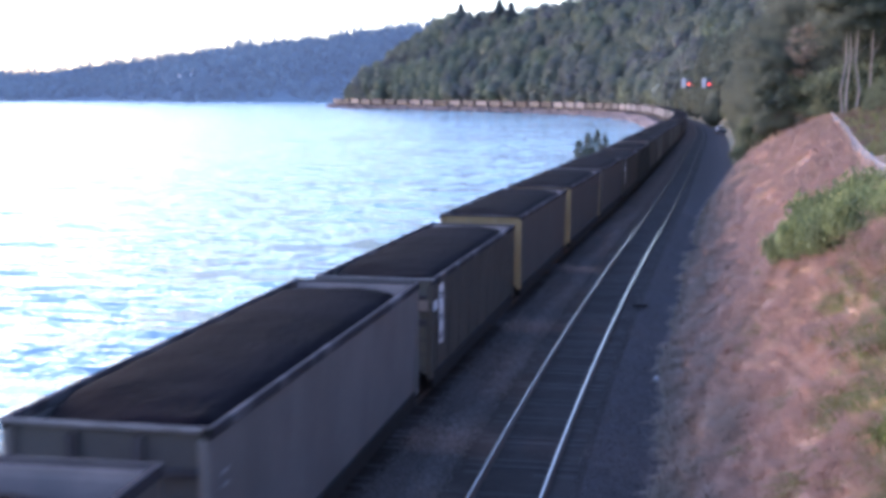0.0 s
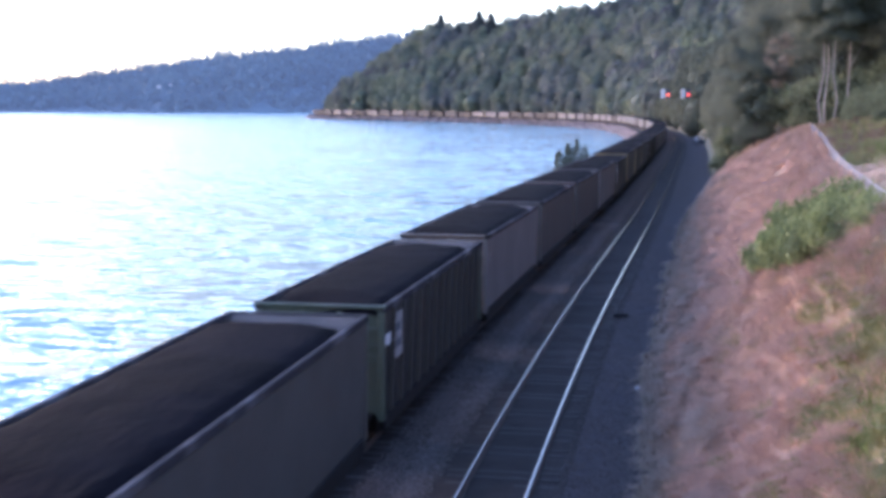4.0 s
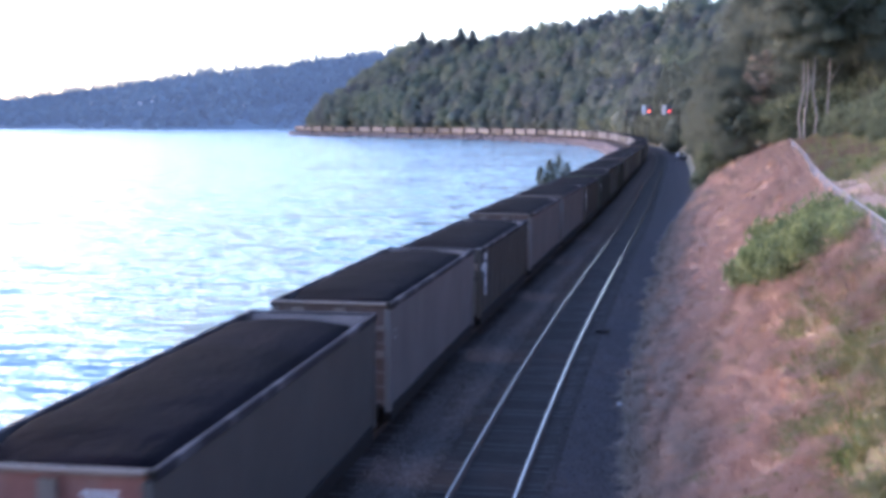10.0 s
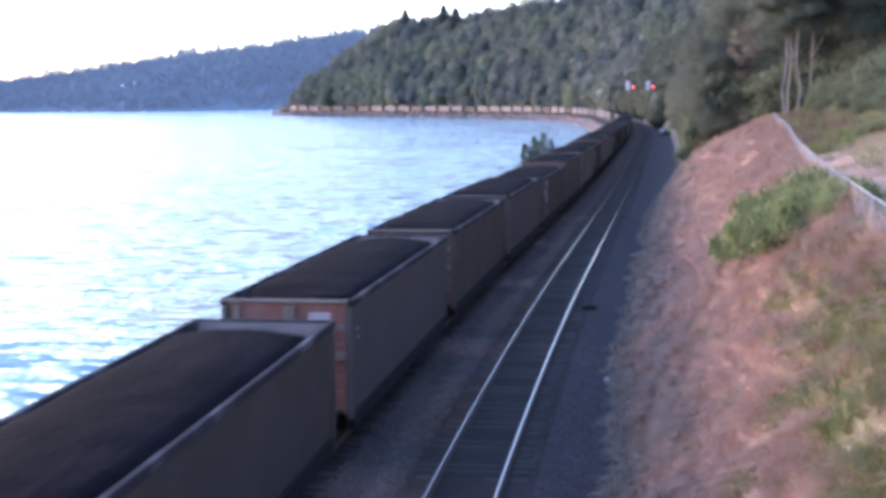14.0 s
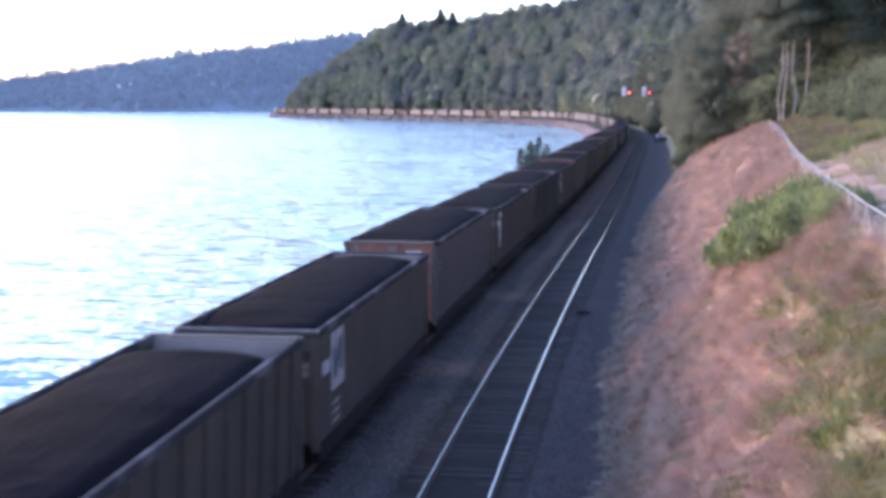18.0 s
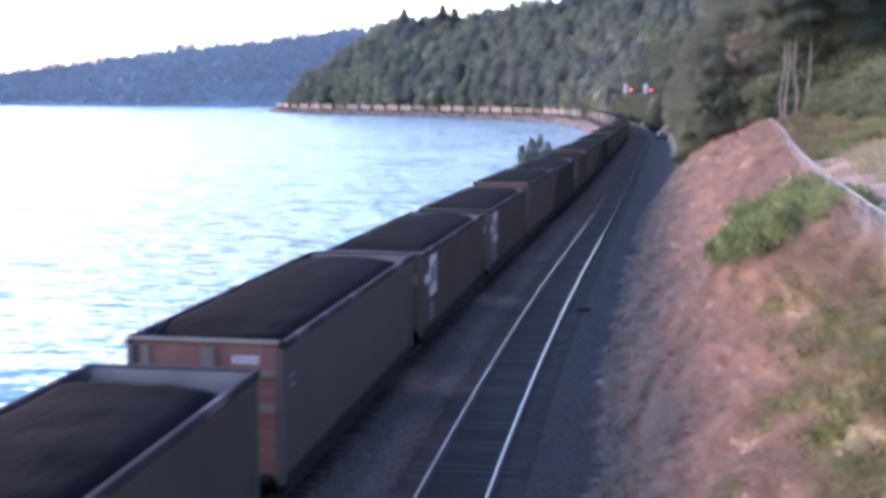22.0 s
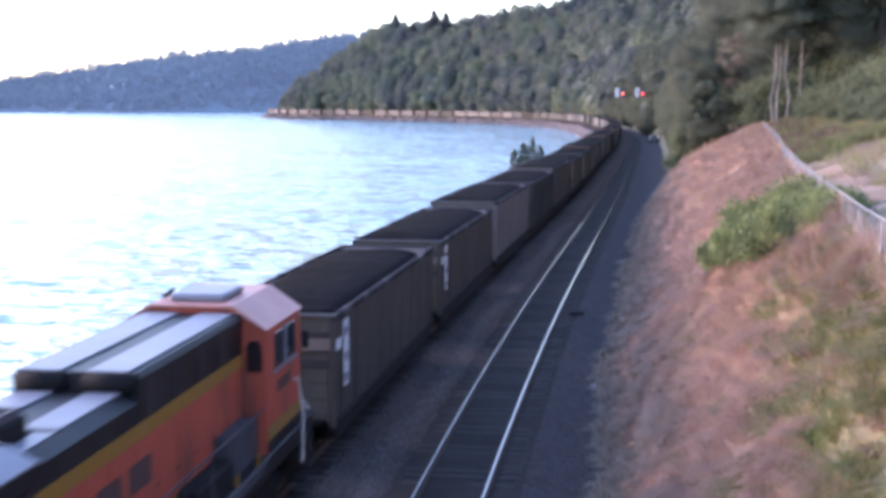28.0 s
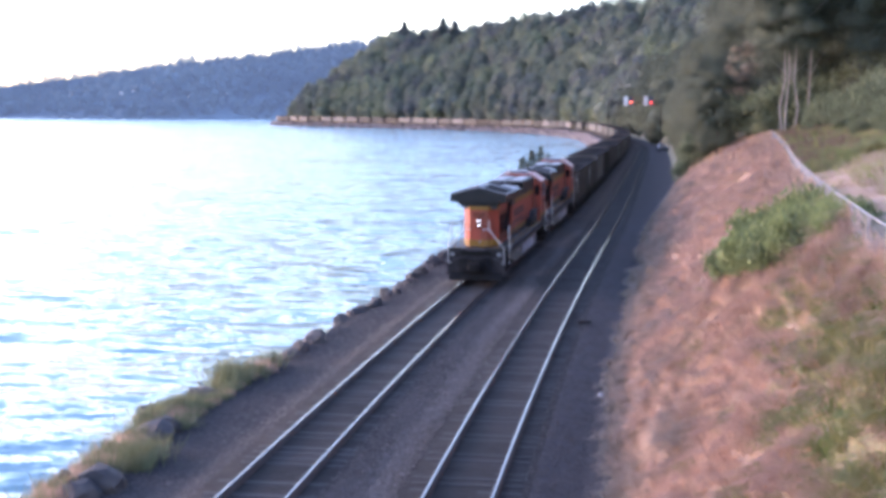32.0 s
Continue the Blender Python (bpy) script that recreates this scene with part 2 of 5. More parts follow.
M["reed"] = material("pale_shore_grass", (0.25, 0.24, 0.145), 0.8, scale=0.7, second=(0.14, 0.16, 0.075), island=0.2, specular=0.2)
M["red_weed"] = material("reddish_weed", (0.29, 0.175, 0.135), 0.85, scale=0.5, second=(0.2, 0.17, 0.1), island=0.1, specular=0.2)
M["amber_lamp"] = glow("signal_amber_lens", (1.0, 0.17, 0.08), 0.6)
M["fence"] = material("galvanised_wire", (0.24, 0.23, 0.24), 0.6, 0.2, scale=3)

M["grey_weed"] = material("grey_dry_weed", (0.43, 0.325, 0.265), 0.85, scale=0.7, second=(0.29, 0.23, 0.17), island=0.15, specular=0.2)
for key in ("leaf", "leaf_far", "needle", "bush", "hedge", "dry", "green_grass", "tan_leaf", "reed", "grey_weed", "red_weed"):
    leafy(M[key], 0.5 if key == "dry" else 0.3)


def water_material():
    """Sea water: wind ripples tilt the surface at several sizes, stretched across the wind."""
    m = bpy.data.materials.new("sea_water")
    m.use_nodes = True
    t = m.node_tree
    b = t.nodes["Principled BSDF"]
    b.inputs["Base Color"].default_value = (0.16, 0.275, 0.3, 1)
    b.inputs["Specular Tint"].default_value = (0.94, 1.0, 0.94, 1)
    b.inputs["Roughness"].default_value = 0.12
    b.inputs["IOR"].default_value = 1.333
    co = t.nodes.new("ShaderNodeTexCoord")

    def vec(op, x, y):
        n = t.nodes.new("ShaderNodeVectorMath")
        n.operation = op
        for k, v in enumerate((x, y)):
            if isinstance(v, tuple):
                n.inputs[k].default_value = v
            else:
                t.links.new(v, n.inputs[k])
        return n.outputs[0]

    def slopes(scale, amount, stretch, detail):
        mp = t.nodes.new("ShaderNodeMapping")
        mp.inputs["Scale"].default_value = stretch
        mp.inputs["Location"].default_value = (scale * 70, scale * 31, 0)
        mp.inputs["Rotation"].default_value = (0, 0, radians(8))
        nz = t.nodes.new("ShaderNodeTexNoise")
        nz.inputs["Scale"].default_value, nz.inputs["Detail"].default_value = scale, detail
        t.links.new(co.outputs["Object"], mp.inputs["Vector"])
        t.links.new(mp.outputs[0], nz.inputs["Vector"])
        return vec("MULTIPLY", vec("SUBTRACT", nz.outputs["Color"], (0.5, 0.5, 0.5)), amount)
    total = (0.0, 0.0, 1.0)
    for scale, amount, stretch, detail in ((0.05, (0.1, 0.16, 0), (0.4, 1.0, 1), 2), (0.13, (0.15, 0.3, 0), (0.35, 1.0, 1), 2), (0.32, (0.32, 0.55, 0), (0.4, 1.0, 1), 2), (1.0, (0.68, 1.36, 0), (0.42, 1.0, 1), 2), (3.6, (0.42, 0.75, 0), (0.6, 1.0, 1), 2)):
        total = vec("ADD", slopes(scale, amount, stretch, detail), total)
    out = t.nodes.new("ShaderNodeVectorMath")
    out.operation = "NORMALIZE"
    t.links.new(total, out.inputs[0])
    t.links.new(out.outputs[0], b.inputs["Normal"])
    return m


M["water"] = water_material()


# ---- small builders ----
def box(bm, x0, x1, y0, y1, z0, z1):
    v = [bm.verts.new(p) for p in ((x0, y0, z0), (x1, y0, z0), (x1, y1, z0), (x0, y1, z0), (x0, y0, z1), (x1, y0, z1), (x1, y1, z1), (x0, y1, z1))]
    for f in ((0, 3, 2, 1), (4, 5, 6, 7), (0, 1, 5, 4), (1, 2, 6, 5), (2, 3, 7, 6), (3, 0, 4, 7)):
        bm.faces.new([v[i] for i in f])
    return v


def boxes(*list_of):
    bm = bmesh.new()
    for b in list_of:
        box(bm, *b)
    return bm


def soft_box(x0, x1, y0, y1, z0, z1, r=0.03, seg=2):
    bm = boxes((x0, x1, y0, y1, z0, z1))
    bmesh.ops.bevel(bm, geom=bm.edges[:], offset=r, segments=seg, profile=0.5, affect="EDGES")
    return bm


def prism(outline, a, b, axis="y"):
    """Extrudes a convex or simple outline of 2D points from a to b along an axis; outline lies in the other two axes in xyz order."""
    bm = bmesh.new()

    def put(u, v, w):
        return {"x": (w, u, v), "y": (u, w, v), "z": (u, v, w)}[axis]
    lo = [bm.verts.new(put(u, v, a)) for u, v in outline]
    hi = [bm.verts.new(put(u, v, b)) for u, v in outline]
    n = len(outline)
    bm.faces.new(lo), bm.faces.new(hi[::-1])
    for i in range(n):
        bm.faces.new((lo[i], hi[i], hi[(i + 1) % n], lo[(i + 1) % n]))
    bmesh.ops.recalc_face_normals(bm, faces=bm.faces[:])
    return bm


def cylinder(bm, p, q, r0, r1=None, n=10):
    """A capped tapered tube from p to q."""
    p, q = Vector(p), Vector(q)
    r1 = r0 if r1 is None else r1
    d = (q - p).normalized()
    u = d.orthogonal().normalized()
    w = d.cross(u)
    ring = []
    for c, r in ((p, r0), (q, r1)):
        ring.append([bm.verts.new(c + r * (math.cos(6.28319 * i / n) * u + math.sin(6.28319 * i / n) * w)) for i in range(n)])
    for i in range(n):
        bm.faces.new((ring[0][i], ring[0][(i + 1) % n], ring[1][(i + 1) % n], ring[1][i]))
    bm.faces.new(ring[0][::-1]), bm.faces.new(ring[1])
    return bm


def tube(points, r, n=6):
    bm = bmesh.new()
    for p, q in zip(points, points[1:]):
        cylinder(bm, p, q, r, n=n)
    return bm


def mesh_of(name, bm, mat, smooth=False):
    me = bpy.data.meshes.new(name)
    bm.to_mesh(me)
    bm.free()
    me.materials.append(mat)
    if smooth:
        me.shade_smooth()
    return me


def part(name, bm, mat, parent, label="", smooth=False):
    ob = new(name, bm if isinstance(bm, bpy.types.Mesh) else mesh_of(name, bm, mat, smooth))
    ob.parent = parent
    return tagged(ob, label)


def raw_mesh(name, verts, faces, mat, smooth=False):
    """A mesh from numpy arrays: verts (n, 3), faces (m, k)."""
    me = bpy.data.meshes.new(name)
    n, (m, k) = len(verts), faces.shape
    me.vertices.add(n)
    me.vertices.foreach_set("co", np.ascontiguousarray(verts, dtype=np.float32).ravel())
    me.loops.add(m * k)
    me.loops.foreach_set("vertex_index", np.ascontiguousarray(faces, dtype=np.int32).ravel())
    me.polygons.add(m)
    me.polygons.foreach_set("loop_start", np.arange(0, m * k, k, dtype=np.int32))
    me.update(calc_edges=True)
    me.validate()
    me.materials.append(mat)
    if smooth:
        me.shade_smooth()
    return me


# ---- the line of the railway ----
GAUGE, SPACING = 1.505, 4.428
BEND_AT = [-2000, -61, -60, 20, 100, 180, 260, 340, 440, 560, 700, 900, 950, 1000, 1230, 1300, 3000]
BEND = [0, 0, 1.3, 1.34, -0.317, 0.094, -0.263, -0.804, -0.045, -1.495, -2.64, -0.557, 1.0, 6.5, 6.5, 0, 0]
LS = np.arange(-700, 2000, 1.0)
LH = np.cumsum(np.interp(LS, BEND_AT, BEND)) * 1e-3
LH -= np.interp(20, LS, LH)
LX, LY = np.cumsum(np.sin(LH)), np.cumsum(np.cos(LH))
LX -= np.interp(0, LS, LX) - 0.21
LY -= np.interp(0, LS, LY)


def along(s, off=0.0):
    """Place and heading (radians to the right of +y) on the line at s metres, off metres to its right."""
    h = np.interp(s, LS, LH)
    return np.interp(s, LS, LX) + off * np.cos(h), np.interp(s, LS, LY) - off * np.sin(h), h


def on_line(s, off=0.0, z=0.0):
    x, y, h = along(s, off)
    return pose(float(x), float(y), z, 0, 0, -math.degrees(h))


# ---- ground: one sheet from the sea bed over the roadbed to the bluff ----
def foot(s):
    wave = 0.14 * noise.noise((s * 0.4, 0, 50)) + 0.12 * noise.noise((s * 1.3, 0, 60))
    return np.interp(s, [-50, 30, 45, 97, 156, 254, 400], [3.7, 3.7, 3.45, 3.8, 5.6, 5.4, 5.4]) + wave


def ridge(s):
    return np.interp(s, [0, 25, 42, 75, 110, 160, 400], [7.5, 7.5, 8.7, 10.4, 12.4, 14.5, 17])


WATER_Z = -2.9


def ridge_z(s):
    """Height of the bank's upper edge."""
    return float(np.interp(s, [55, 100], [6.1, 6.45]))


def shore_wide(s):
    """How far the shore bulges out beyond its usual line, where the reeds grow."""
    return float(np.interp(s, [14, 29, 36, 41, 46, 50], [0.6, 0.9, 1.3, 0.7, 0.15, 0]))


def ground_z(s, off):
    """Height of the ground at s along the line, off to its right."""
    f, r = float(foot(s)), float(ridge(s))
    if off < -7.0:
        off = min(-7.0, off + shore_wide(s) * min(1.0, (-7.0 - off) / 2.6))
    if off <= f:
        z = float(np.interp(off, [-200, -40, -13, -10.6, -9.4, -8.6, -7.7, -6.75, -5.95, -2.95, -2.2, -1.48, 1.48, 2.0, 2.6, f],
                            [-9, -7, -3.8, -2.5, -1.3, -0.56, -0.55, -0.5, -0.182, -0.182, -0.25, -0.182, -0.182, -0.3, -0.44, -0.46]))
        if off < -7.8:
            z += 0.35 * noise.noise((s * 0.5, off * 0.5, 0)) * min(1, (-7.8 - off))
        return z
    if off <= r:
        u = (off - f) / (r - f)
        z = -0.46 + (ridge_z(s) + 0.46) * u ** float(np.interp(s, [42, 95], [0.92, 0.52]))
        k = min(1, 4 * u, 4 * (1 - u) + 0.3)
    else:
        z = ridge_z(s) + float(np.interp(off - r, [0, 1.5, 5, 13, 30, 60, 120], [0, 0.1, 0.9, 3.2, 14, 27, 33.5])) * float(np.interp(s, [180, 420, 600, 700, 780, 840, 900, 960, 1060, 1230], [1, 1.45, 1.55, 1.68, 1.7, 1.54, 1.42, 1.36, 1.38, 1.5]))
        z += 0.85 * float(np.interp(off - r, [0.8, 2.4, 4.5, 12], [0, 0.5, 1, 1.2])) * float(np.interp(s, [18, 32, 46, 56], [0.5, 1, 1, 0]))
        k = 1
    return z + k * (0.28 * noise.noise((s * 0.14, off * 0.25, 3)) + 0.28 * noise.noise((s * 0.32, off * 0.75, 7)) + 0.2 * noise.noise((s * 0.75, off * 1.7, 5)))


def place(s, off, dz=0.0):
    x, y, _ = along(s, off)
    return Vector((float(x), float(y), ground_z(s, off) + dz))


def greenness(s, u):
    """How green the grass is: a patch high on the near bank, and spots behind the fence."""
    g = 0.9 * np.clip((u - 0.29 - 0.032 * (s - 14.5) + 0.3 * noise.noise((s * 1.1, u * 6, 12)) + 0.22 * noise.noise((s * 0.35, u * 2.5, 15))) / 0.24, 0, 1) * np.clip((30 - s) / 5, 0, 1)
    g = max(g, 0.9 * np.clip((u - 1.1) / 0.2, 0, 1) * (noise.noise((s * 0.12, u * 2, 9)) > -0.1) * np.clip((s - 47) / 6, 0, 1))
    return float(np.clip(g + 0.45 * noise.noise((s * 0.9, u * 5, 2)) - 0.02, 0, 0.95))


def ground_sheet():
    ss = np.concatenate([np.arange(-60, 10, 2.0), np.arange(10, 60, 0.5), np.arange(60, 160, 1.0), np.arange(160, 420, 3.0), np.arange(420, 1320, 6.0)])
    oo = np.concatenate([[-200, -80, -40, -20, -14.5], np.arange(-12.6, -7.5, 0.4), [-7.2, -6.75, -6.3, -5.95, -4.43, -3.0, -2.6, -2.2, -1.8, -1.5, 0, 1.5, 2.0, 2.6]])
    us = np.concatenate([np.linspace(0, 1, 15), [1.15, 1.35, 1.6, 2.0, 2.6, 3.6, 5.0, 7.5, 11.0]])
    verts, cols = [], len(oo) + len(us)
    for s in ss:
        f, r = float(foot(s)), float(ridge(s))
        offs = list(oo) + [f + u * (r - f) if u <= 1 else r + (u - 1) * 12 for u in us]
        for o in offs:
            x, y, _ = along(s, o)
            verts.append((x, y, ground_z(s, o)))
    idx = np.arange(len(ss) * cols).reshape(len(ss), cols)
    faces = np.stack([idx[:-1, :-1], idx[:-1, 1:], idx[1:, 1:], idx[1:, :-1]], -1).reshape(-1, 4)
    me = raw_mesh("ground", np.array(verts), faces, M["ballast"], True)
    me.materials.append(M["soil"])
    col = np.tile(np.arange(cols - 1), len(ss) - 1)
    me.materials.append(M["meadow"])
    me.materials.append(M["green_soil"])
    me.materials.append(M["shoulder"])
    me.materials.append(M["drain"])
    me.materials.append(M["bed"])
    kind = (col >= len(oo)).astype(np.int32) + ((col >= len(oo) + 15) | ((col >= len(oo)) & (np.repeat(ss[:-1], cols - 1) > 117))).astype(np.int32)
    kind = kind.reshape(len(ss) - 1, cols - 1)
    for a in range(len(ss) - 1):
        if 8 < ss[a] < 45:
            for b in range(15):
                if greenness(float(ss[a]), float(us[b])) > 0.45:
                    kind[a, len(oo) + b] = 3
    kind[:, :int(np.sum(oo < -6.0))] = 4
    for k in range(len(oo) - 1):
        mid = (oo[k] + oo[k + 1]) / 2
        if abs(mid) < 1.5 or abs(mid + SPACING) < 1.5:
            kind[:, k] = 6
    kind[:, int(np.sum(oo < 1.6)) - 1:len(oo)] = 5
    me.polygons.foreach_set("material_index", kind.ravel())
    return tagged(new("ground", me), "grey ballast roadbed and dry earth bank beside the water", "ground", kind="structure")


ground_sheet()

sea = new("water", raw_mesh("water", np.array([(-4200, -600, 0), (900, -600, 0), (900, 4300, 0), (-4200, 4300, 0)], float), np.array([[0, 1, 2, 3]]), M["water"]))
sea.location.z = WATER_Z
tagged(sea, "pale rippled sea water reflecting the bright evening sky", "water", kind="structure")


# ---- tracks ----
def rail_mesh(s0, s1, off):
    prof = [(-0.075, -0.172), (0.075, -0.172), (0.075, -0.155), (0.012, -0.13), (0.012, -0.045), (0.036, -0.034), (0.036, -0.006), (0.024, 0.0), (-0.024, 0.0), (-0.036, -0.006), (-0.036, -0.034), (-0.012, -0.045), (-0.012, -0.13), (-0.075, -0.155)]
    ss = np.concatenate([np.arange(s0, min(s1, 420), 2.0), np.arange(min(s1, 420), s1 + 1, 6.0)])
    verts, n = [], len(prof)
    for s in ss:
        for u, z in prof:
            x, y, _ = along(s, off + u)
            verts.append((x, y, z))
    idx = np.arange(len(ss) * n).reshape(len(ss), n)
    nx = np.roll(idx, -1, 1)
    faces = np.stack([idx[:-1], nx[:-1], nx[1:], idx[1:]], -1)
    mats = np.tile(np.array([1 if i == 7 else 0 for i in range(n)]), len(ss) - 1)
    me = raw_mesh("rail", np.array(verts), faces.reshape(-1, 4), M["rail_side"])
    me.materials.append(M["rail_top"])
    me.polygons.foreach_set("material_index", mats.astype(np.int32))
    return me


def track(name, off, label):
    t = tagged(new(name), label, "railway track", kind="structure")
    for side in (-1, 1):
        part("rail", rail_mesh(-60, 1150, off + side * GAUGE / 2), None, t, "steel rail with a polished head and rusty web")
    tie = mesh_of("tie", soft_box(-1.3, 1.3, -0.115, 0.115, -0.34, -0.168, 0.012, 1), M["tie"])
    rng = random.Random(int(off * 10) + 99)
    far_v, far_f = [], []
    for k in range(-30, 640):
        s = 14 + k * 0.52
        m = on_line(s, off + rng.uniform(-0.04, 0.04), rng.uniform(-0.03, 0.006)) @ pose(0, 0, 0, 0, 0, rng.uniform(-1.2, 1.2))
        if 0 <= k < 290:
            o = new("tie", tie)
            o.parent, o.matrix_basis = t, m
        else:
            n0 = len(far_v)
            for x, y, z in ((-1.3, -0.115, -0.168), (1.3, -0.115, -0.168), (1.3, 0.115, -0.168), (-1.3, 0.115, -0.168)):
                far_v.append(tuple(m @ Vector((x, y, z))))
            far_f.append((n0, n0 + 1, n0 + 2, n0 + 3))
    tagged(part("far_ties", raw_mesh("far_ties", np.array(far_v), np.array(far_f), M["tie"]), None, t), kind="stuff")
    return t


# ---- leaves, trees ----
def leaf_quads(rng, pts, size, long=1.0, up=0.0, normal=None, loose=0.4):
    """Diamond leaves at pts, of the given half size; up in 0 to 1 makes them stand, normal makes them lie on a crown."""
    n = len(pts)
    d = rng.normal(size=(n, 3))
    d[:, 2] = d[:, 2] * (1 - up) + up * 2.5
    if normal is None:
        e = np.cross(d, rng.normal(size=(n, 3)))
    else:
        e = np.cross(d, normal + loose * rng.normal(size=(n, 3)))
        d = np.cross(e, normal + 0.3 * rng.normal(size=(n, 3)))
    d /= np.linalg.norm(d, axis=1)[:, None] + 1e-9
    e /= np.linalg.norm(e, axis=1)[:, None] + 1e-9
    size = np.broadcast_to(size, (n,))[:, None]
    v = np.stack([pts - d * size * long, pts + e * size * 0.62, pts + d * size * long, pts - e * size * 0.62], 1).reshape(-1, 3)
    return v, np.arange(4 * n).reshape(n, 4)


def crown_points(rng, base, height, radius, clumps, leaves, cone=0.0):
    """Leaf points on the outer shells of clumps that fill an uneven crown, and the way that each faces."""
    pts, ways = [], []
    for i in range(clumps):
        h = rng.uniform(0.0, 1.0) ** 0.85
        wide = radius * ((1 - h) * cone + (1 - cone) * math.sin(math.pi * (0.12 + 0.82 * h)) ** 0.7)
        a, q = rng.uniform(0, 6.283), rng.uniform(0.35, 1.0) ** 0.6 * wide
        c = np.array([q * math.cos(a), q * math.sin(a), base + h * height])
        r = radius * rng.uniform(0.22, 0.5) * (1 - 0.8 * h * cone)
        d = rng.normal(size=(leaves, 3))
        d[:, 2] = np.abs(d[:, 2]) * 0.8 - 0.25
        d /= np.linalg.norm(d, axis=1)[:, None]
        pts.append(c + d * (r * rng.uniform(0.35, 1.15, size=(leaves, 1))))
        ways.append(d + 0.5 * np.array([math.cos(a), math.sin(a), 0]))
    return np.concatenate(pts), np.concatenate(ways)


def unit_lump():
    bm = bmesh.new()
    bmesh.ops.create_icosphere(bm, subdivisions=2, radius=1.0)
    v, f = np.array([q.co[:] for q in bm.verts]), np.array([[q.index for q in p.verts] for p in bm.faces])
    bm.free()
    return v, f


LUMP_V, LUMP_F = unit_lump()


def lumps(rng, centres, radii, tall=1.0, rough=0.13, lobes=0.0):
    """Knobbly rounded masses of foliage, one to a centre."""
    n, k = len(centres), len(LUMP_V)
    r = radii[:, None, None] * (1 + rough * rng.normal(size=(n, k, 1)).clip(-1.5, 1.5))
    if lobes:
        way, phase = rng.normal(size=(n, 4, 3)), rng.uniform(0, 6.283, (n, 4, 1))
        r = r * (1 + lobes * np.sin(2.2 * way @ LUMP_V.T + phase).mean(1))[:, :, None]
    v = centres[:, None] + LUMP_V[None] * r * np.array([1, 1, tall])
    f = LUMP_F[None] + (np.arange(n) * k)[:, None, None]
    return v.reshape(-1, 3), f.reshape(-1, 3)


def trunk(t, rng, height, r, mat, lean=0.0, limbs=6, spread=0.3):
    """A tapered, slightly crooked trunk with limbs, as parts of the tree t."""
    bm = bmesh.new()
    p, pts = Vector((0, 0, -0.5)), []
    for i in range(7):
        q = Vector((lean * height * (i / 6) ** 1.3 + rng.uniform(-1, 1) * 0.014 * height, rng.uniform(-1, 1) * 0.014 * height, height * i / 6))
        cylinder(bm, p, q, r * (1.05 - i / 8), r * (1.05 - (i + 1) / 8), 8)
        pts.append(q)
        p = q
    bmesh.ops.remove_doubles(bm, verts=bm.verts[:], dist=0.004)
    tr = part("trunk", bm, mat, t)
    for i in range(limbs):
        k = rng.integers(2, 6)
        a = rng.uniform(0, 6.283)
        q = pts[k] + Vector((math.cos(a), math.sin(a), rng.uniform(0.3, 0.9))) * height * spread * rng.uniform(0.5, 1)
        part("limb", cylinder(bmesh.new(), pts[k], q, r * 0.4, r * 0.1, 6), mat, tr)


def tree(name, rng, height, radius, crown_from, clumps, leaves, leaf, label, category, mat="leaf", bark="bark", cone=0.0, r=0.22, lean=0.0, limbs=6):
    t = tagged(new(name), label, category)
    trunk(t, rng, height * (0.93 if cone else 0.8), r, M[bark], lean, limbs)
    pts, ways = crown_points(rng, crown_from, height - crown_from, radius, clumps, leaves, cone)
    pts[:, 0] += lean * height * np.clip(pts[:, 2] / height, 0, 1) ** 1.3
    v, f = leaf_quads(rng, pts, rng.uniform(0.7, 1.3, len(pts)) * leaf, 1.35, 0.45, ways)
    crown = part("crown", raw_mesh("crown", v, f, M[mat]), None, t)
    if not cone:
        c = pts[rng.choice(len(pts), clumps * 2)]
        mid = np.array([lean * height * 0.5, 0, c[:, 2].mean()])
        v, f = lumps(rng, mid + (c - mid) * 0.5, radius * rng.uniform(0.08, 0.16, len(c)))
        part("inner_crown", raw_mesh("inner_crown", v, f, M[mat], True), None, crown)
    return t


RNG = np.random.default_rng(7)


def at(s, off, turn=0.0, grow=1.0, sink=0.15):
    p = place(s, off, -sink)
    return pose(*p, 0, 0, turn) @ Matrix.Diagonal((grow, grow, grow, 1))


def set_tree(proto, m, first):
    s = m.to_scale()
    if first:
        proto.matrix_basis = m
        return proto
    c = copy_thing(proto, m)
    c.matrix_basis = m
    return c


